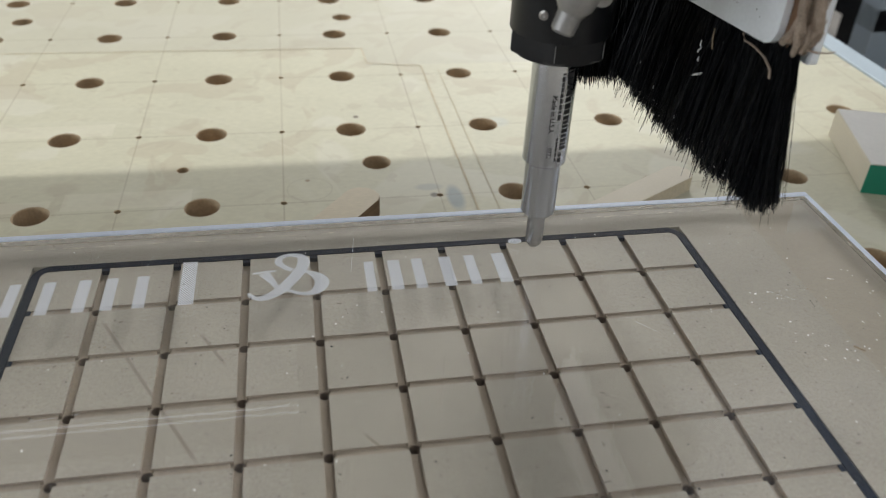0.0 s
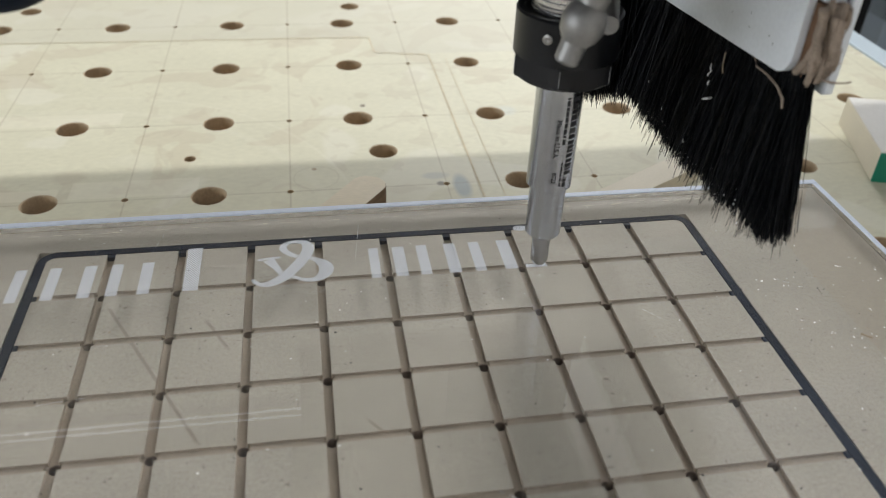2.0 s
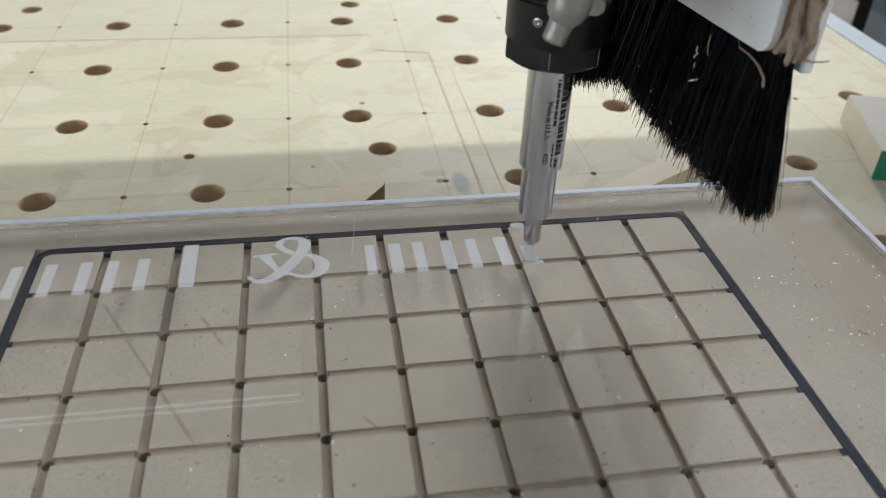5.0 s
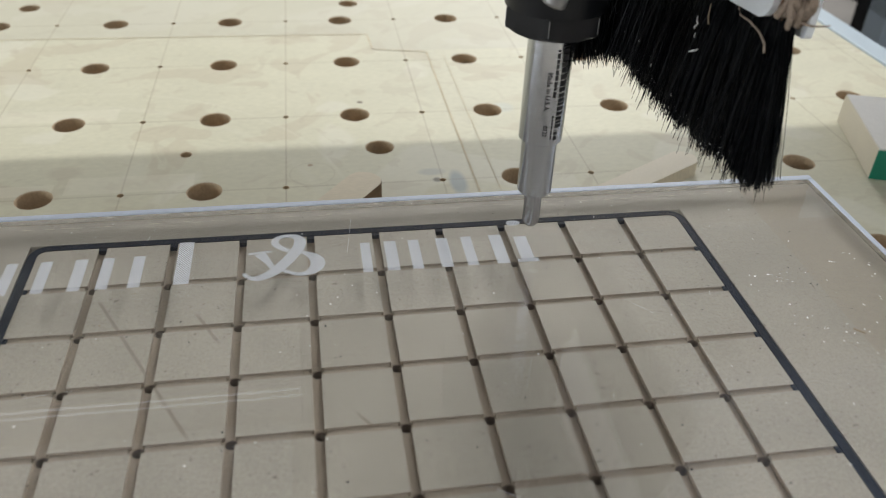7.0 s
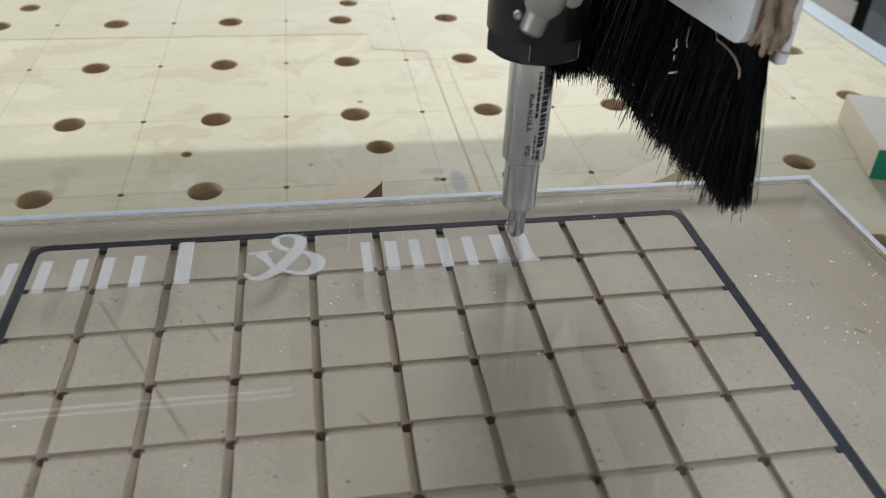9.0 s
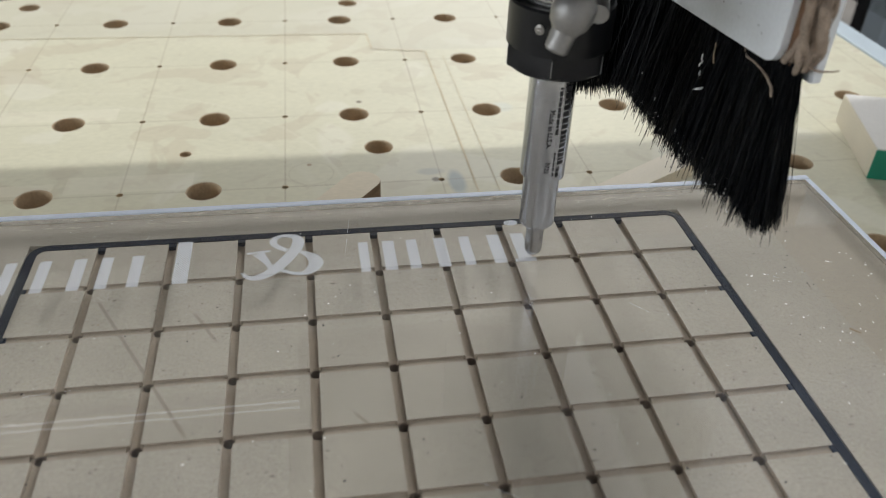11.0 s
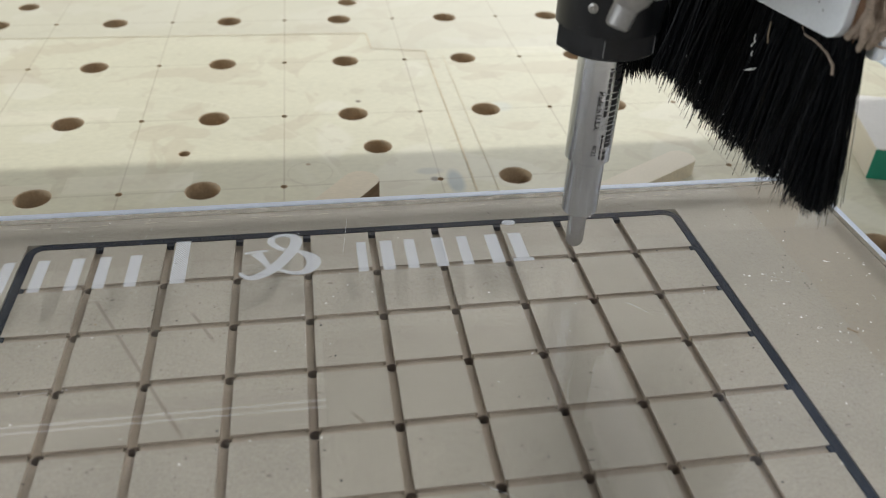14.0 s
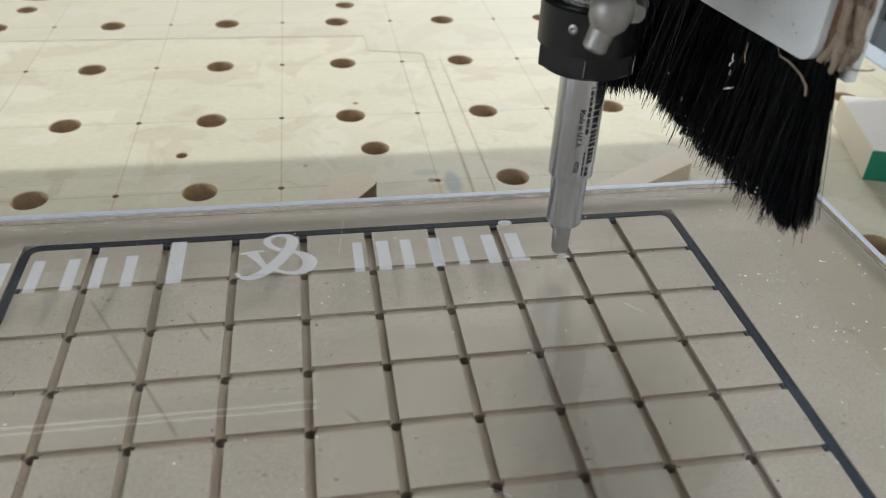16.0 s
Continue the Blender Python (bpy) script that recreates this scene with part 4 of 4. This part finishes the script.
        tube(b, pts, rnd.uniform(0.0008, 0.0015), 8, rnd.uniform(0.7, 1.2))
        part("twine", b, TWINE, shoe, "frayed brown jute twine", smooth=True)
    # loose fibres over the bundle
    b = bmesh.new()
    for k in range(40):
        c = Vector((rnd.uniform(0.0500, 0.0568), -0.0570 - rnd.uniform(0, 0.0012), rnd.uniform(0.096, 0.114)))
        d = Vector((rnd.gauss(0, 0.0012), rnd.gauss(0, 0.0005), rnd.uniform(0.001, 0.004)))
        tube(b, [c, c + d * 0.5 + Vector((rnd.gauss(0, 0.0004), -0.0003, 0)), c + d], 0.00010, 4)
    tagged(part("loose_fibres", b, TWINE, shoe, "fine loose jute fibres"), kind="stuff")
    # specks of dirt on the white wall
    b = bmesh.new()
    for k in range(26):
        c = Vector((0.04692, rnd.uniform(-0.05, 0.02), rnd.uniform(0.100, 0.128)))
        w, h = rnd.uniform(0.0001, 0.0003), rnd.uniform(0.0001, 0.0005)
        b.faces.new([b.verts.new(c + Vector((0, u, v))) for u, v in ((-w, 0), (0, -h), (w, 0), (0, h))])
    tagged(part("dirt_specks", b, INK, shoe, "tiny dark specks of dirt"), kind="stuff")
    part("end_cap", boxed(0.0494, 0.0566, -0.0556, -0.046, 0.1185, 0.1495, 0.0012), WHITE, shoe)
    part("twine_plug", boxed(0.0495, 0.0565, -0.0548, -0.045, 0.098, 0.118), MATTED, shoe, "matted dark brown jute")
    b = bmesh.new()
    tube(b, [(0.0500, -0.0300, 0.0960), (0.0488, -0.0318, 0.0938), (0.0482, -0.0345, 0.0928), (0.0482, -0.0405, 0.0930), (0.0484, -0.0470, 0.0920), (0.0484, -0.0512, 0.0900), (0.0480, -0.0528, 0.0878)], 0.00027, 7, 1.6)
    part("loose_strand", b, TWINE, shoe, "loose hanging strand of pale twine")
    b = bmesh.new()
    tube(b, [(0.054, -0.056, 0.098), (0.057, -0.058, 0.0975), (0.0605, -0.0585, 0.0975), (0.0622, -0.0590, 0.0980)], 0.0004, 6, 0.5)
    part("loose_strand", b, TWINE, shoe, "loose hanging strand of pale twine")
    # shavings caught in the bristles
    for x, y, z, ln, lean, mt in ((0.0480, -0.0160, 0.0742, 0.0068, -62, CHIP_W), (0.0478, -0.0158, 0.0738, 0.0060, -66, CHIP_W), (0.0488, -0.0130, 0.0835, 0.0026, 25, CHIP_W), (0.0488, -0.0125, 0.0812, 0.0022, -35, CHIP_W),
                                  (0.0488, -0.0200, 0.0880, 0.0065, 12, CHIP_T), (0.0488, -0.0135, 0.0785, 0.0016, 10, CHIP_W), (0.0485, 0.030, 0.0600, 0.0009, 40, CHIP_W),
                                  (0.0485, 0.0150, 0.0560, 0.0012, 30, CHIP_W), (0.0485, -0.010, 0.0510, 0.0010, 60, CHIP_W), (0.0485, -0.006, 0.0535, 0.0010, 20, CHIP_W), (0.0482, 0.045, 0.0580, 0.0010, 80, CHIP_W)):
        b = bmesh.new()
        a = radians(lean)
        d = Vector((0, math.sin(a), math.cos(a))) * ln / 2
        c = Vector((x - 0.0030, y, z))
        tube(b, [c - d, c - d * 0.2 + Vector((-0.0004, 0, 0)), c + d], 0.00030, 5, 0.7)
        part("caught_shaving", b, mt, shoe, "white plastic shaving" if mt is CHIP_W else "thin wood sliver")
    # small pale specks scattered among the bristle tips
    b = bmesh.new()
    for k in range(150):
        y = rnd.uniform(-0.05, 0.056)
        c = Vector((rnd.uniform(0.0445, 0.0490), y, 0.0440 + abs(rnd.gauss(0, 0.0050)) + 0.001))
        w = rnd.uniform(0.00018, 0.00042) * (1.7 if k % 12 == 0 else 1)
        q = [b.verts.new(c + Vector((rnd.gauss(0, 1), rnd.gauss(0, 1), rnd.gauss(0, 1))).normalized() * w) for _ in range(4)]
        for i, j, n in ((0, 1, 2), (0, 3, 1), (1, 3, 2), (2, 3, 0)):
            b.faces.new((q[i], q[j], q[n]))
    tagged(part("pale_specks", b, CHIP_W, shoe, "small pale specks"), kind="stuff")
    return shoe


def hose():
    h = thing("air_hose", "black rubber hose with a rounded end hanging by the spindle", "hose")
    c, r = (-0.1593, -0.0252), 0.023
    prof = [(0, 0.1352 - r)] + [(r * math.sin(radians(a)), 0.1352 - r * math.cos(radians(a))) for a in range(10, 91, 10)]
    z = 0.1352
    while z < 0.235:
        prof += [(r, z + 0.004), (r * 0.94, z + 0.006), (r, z + 0.008)]
        z += 0.008
    prof.append((0, z + 0.001))
    part("sleeve", lathe(prof, 48, c), RUBBER, h, smooth=True)
    part("bracket", boxed(-0.1593, -0.02, -0.030, -0.020, 0.222, 0.232), DARK, h)
    return h


def gantry():
    g = thing("gantry", "dark grey machine gantry beam with a bright steel strip", "gantry")
    part("beam", boxed(-0.75, 0.72, 0.172, 0.372, 0.335, 0.80, 0.006), BEAM, g)
    # unseen strip, tilted to mirror the back window as a streak on the acrylic
    _r = boxed(-0.70, -0.03, -0.0025, 0.0025, -0.0014, 0.0014, 0.0003)
    bmesh.ops.transform(_r, verts=_r.verts, matrix=pose(0, 0.1640, 0.3065, 6.5))
    part("rail", _r, POLISHED, g, "bright flat steel strip")
    part("rail_bracket", boxed(-0.70, -0.03, 0.1675, 0.1715, 0.300, 0.345), DARK, g)
    slide = part("carriage", boxed(-0.10, 0.115, 0.055, 0.160, 0.24, 0.60, 0.004), DARK, g)
    part("underside_cover", boxed(-0.74, 0.71, 0.1735, 0.3705, 0.3305, 0.3345), BEAM, g, "grey cover plate")
    return g, slide


(BIT, BARREL, PLUNGER, DIAMOND), SPINDLE, NOZZLE, SHOE, HOSE = engraving_bit(), collet_nut(), air_nozzle(), dust_shoe(), hose()
GANTRY, CARRIAGE = gantry()

# tip of the bit: seconds, x, y, z
TOOL = [
    (0, 0.2452, -0.1722, 0.0811), (0.1, 0.2478, -0.1800, 0.0790), (0.2, 0.2482, -0.1840, 0.0775), (0.3, 0.2478, -0.1860, 0.0765),
    (0.5, 0.2471, -0.1873, 0.0745), (0.8, 0.2472, -0.1868, 0.0750), (0.9, 0.2472, -0.1855, 0.0785), (1, 0.2469, -0.1847, 0.0802),
    (1.2, 0.2462, -0.1852, 0.0760), (1.3, 0.2456, -0.1860, 0.0735), (1.5, 0.2452, -0.1860, 0.0731), (2, 0.2422, -0.1860, 0.0731),
    (2.5, 0.2430, -0.1832, 0.0731), (3, 0.2413, -0.1823, 0.0731), (3.5, 0.2446, -0.1779, 0.0731), (4, 0.2431, -0.1779, 0.0731),
    (4.7, 0.2428, -0.1760, 0.0731), (5.4, 0.2448, -0.1732, 0.0731), (6, 0.2440, -0.1708, 0.0731), (6.5, 0.2478, -0.1683, 0.0732),
    (6.8, 0.2462, -0.1690, 0.0731), (7, 0.2453, -0.1706, 0.0810), (7.2, 0.2425, -0.1712, 0.0770), (7.4, 0.2412, -0.1720, 0.0740),
    (7.5, 0.2413, -0.1720, 0.0736), (7.6, 0.2405, -0.1728, 0.0731), (7.8, 0.2437, -0.1702, 0.0731), (8, 0.2429, -0.1708, 0.0731),
    (8.5, 0.2417, -0.1703, 0.0731), (9, 0.2395, -0.1705, 0.0731), (9.8, 0.2440, -0.1715, 0.0731), (10.6, 0.2412, -0.1772, 0.0731),
    (11.2, 0.2458, -0.1845, 0.0731), (11.5, 0.2439, -0.1839, 0.0731), (11.7, 0.2437, -0.1788, 0.0731), (11.9, 0.2434, -0.1730, 0.0731),
    (12, 0.2430, -0.1703, 0.0731), (12.2, 0.2448, -0.1685, 0.0731), (12.5, 0.2391, -0.1672, 0.0731), (12.7, 0.2390, -0.1735, 0.0731),
    (13, 0.2388, -0.1835, 0.0731), (13.2, 0.2366, -0.1857, 0.0731), (13.5, 0.2451, -0.1866, 0.0731), (13.7, 0.2475, -0.1840, 0.0770),
    (13.9, 0.2600, -0.1850, 0.0797), (14, 0.2610, -0.1854, 0.0802), (14.5, 0.2606, -0.1851, 0.0731), (15, 0.2602, -0.1852, 0.0767),
    (15.5, 0.2572, -0.1869, 0.0731), (16, 0.2575, -0.1843, 0.0731),
]


# how much higher the parts above the bit sit in the carriage
RISE = {"spindle": 0.0002, "air_nozzle": 0.0014, "dust_shoe": 0.0012}


def motions():
    for ob in (BIT, SPINDLE, NOZZLE, SHOE, HOSE):
        up = RISE.get(ob.name, 0.0)
        walk(ob, [(t, pose(x, y, z + up)) for t, x, y, z in TOOL])
    walk(GANTRY, [(t, pose(0.244, y, 0)) for t, x, y, z in TOOL])
    walk(CARRIAGE, [(t, pose(x - 0.244, 0, 0)) for t, x, y, z in TOOL])
    # the sprung lower end slides out as the spindle lifts
    for ob, share in ((BARREL, 0.5), (PLUNGER, 1.0), (DIAMOND, 1.0)):
        walk(ob, [(t, pose(0, 0, -share * min(0.0029, z - 0.0731))) for t, x, y, z in TOOL])
    for ob, at in SLICES:
        down, up = pose(0, 0, Z_CUT - 0.04), pose(0, 0, Z_CUT)
        walk(ob, [(0.0, down), (at - 0.1, down), (at, up), (16.0, up)])


motions()
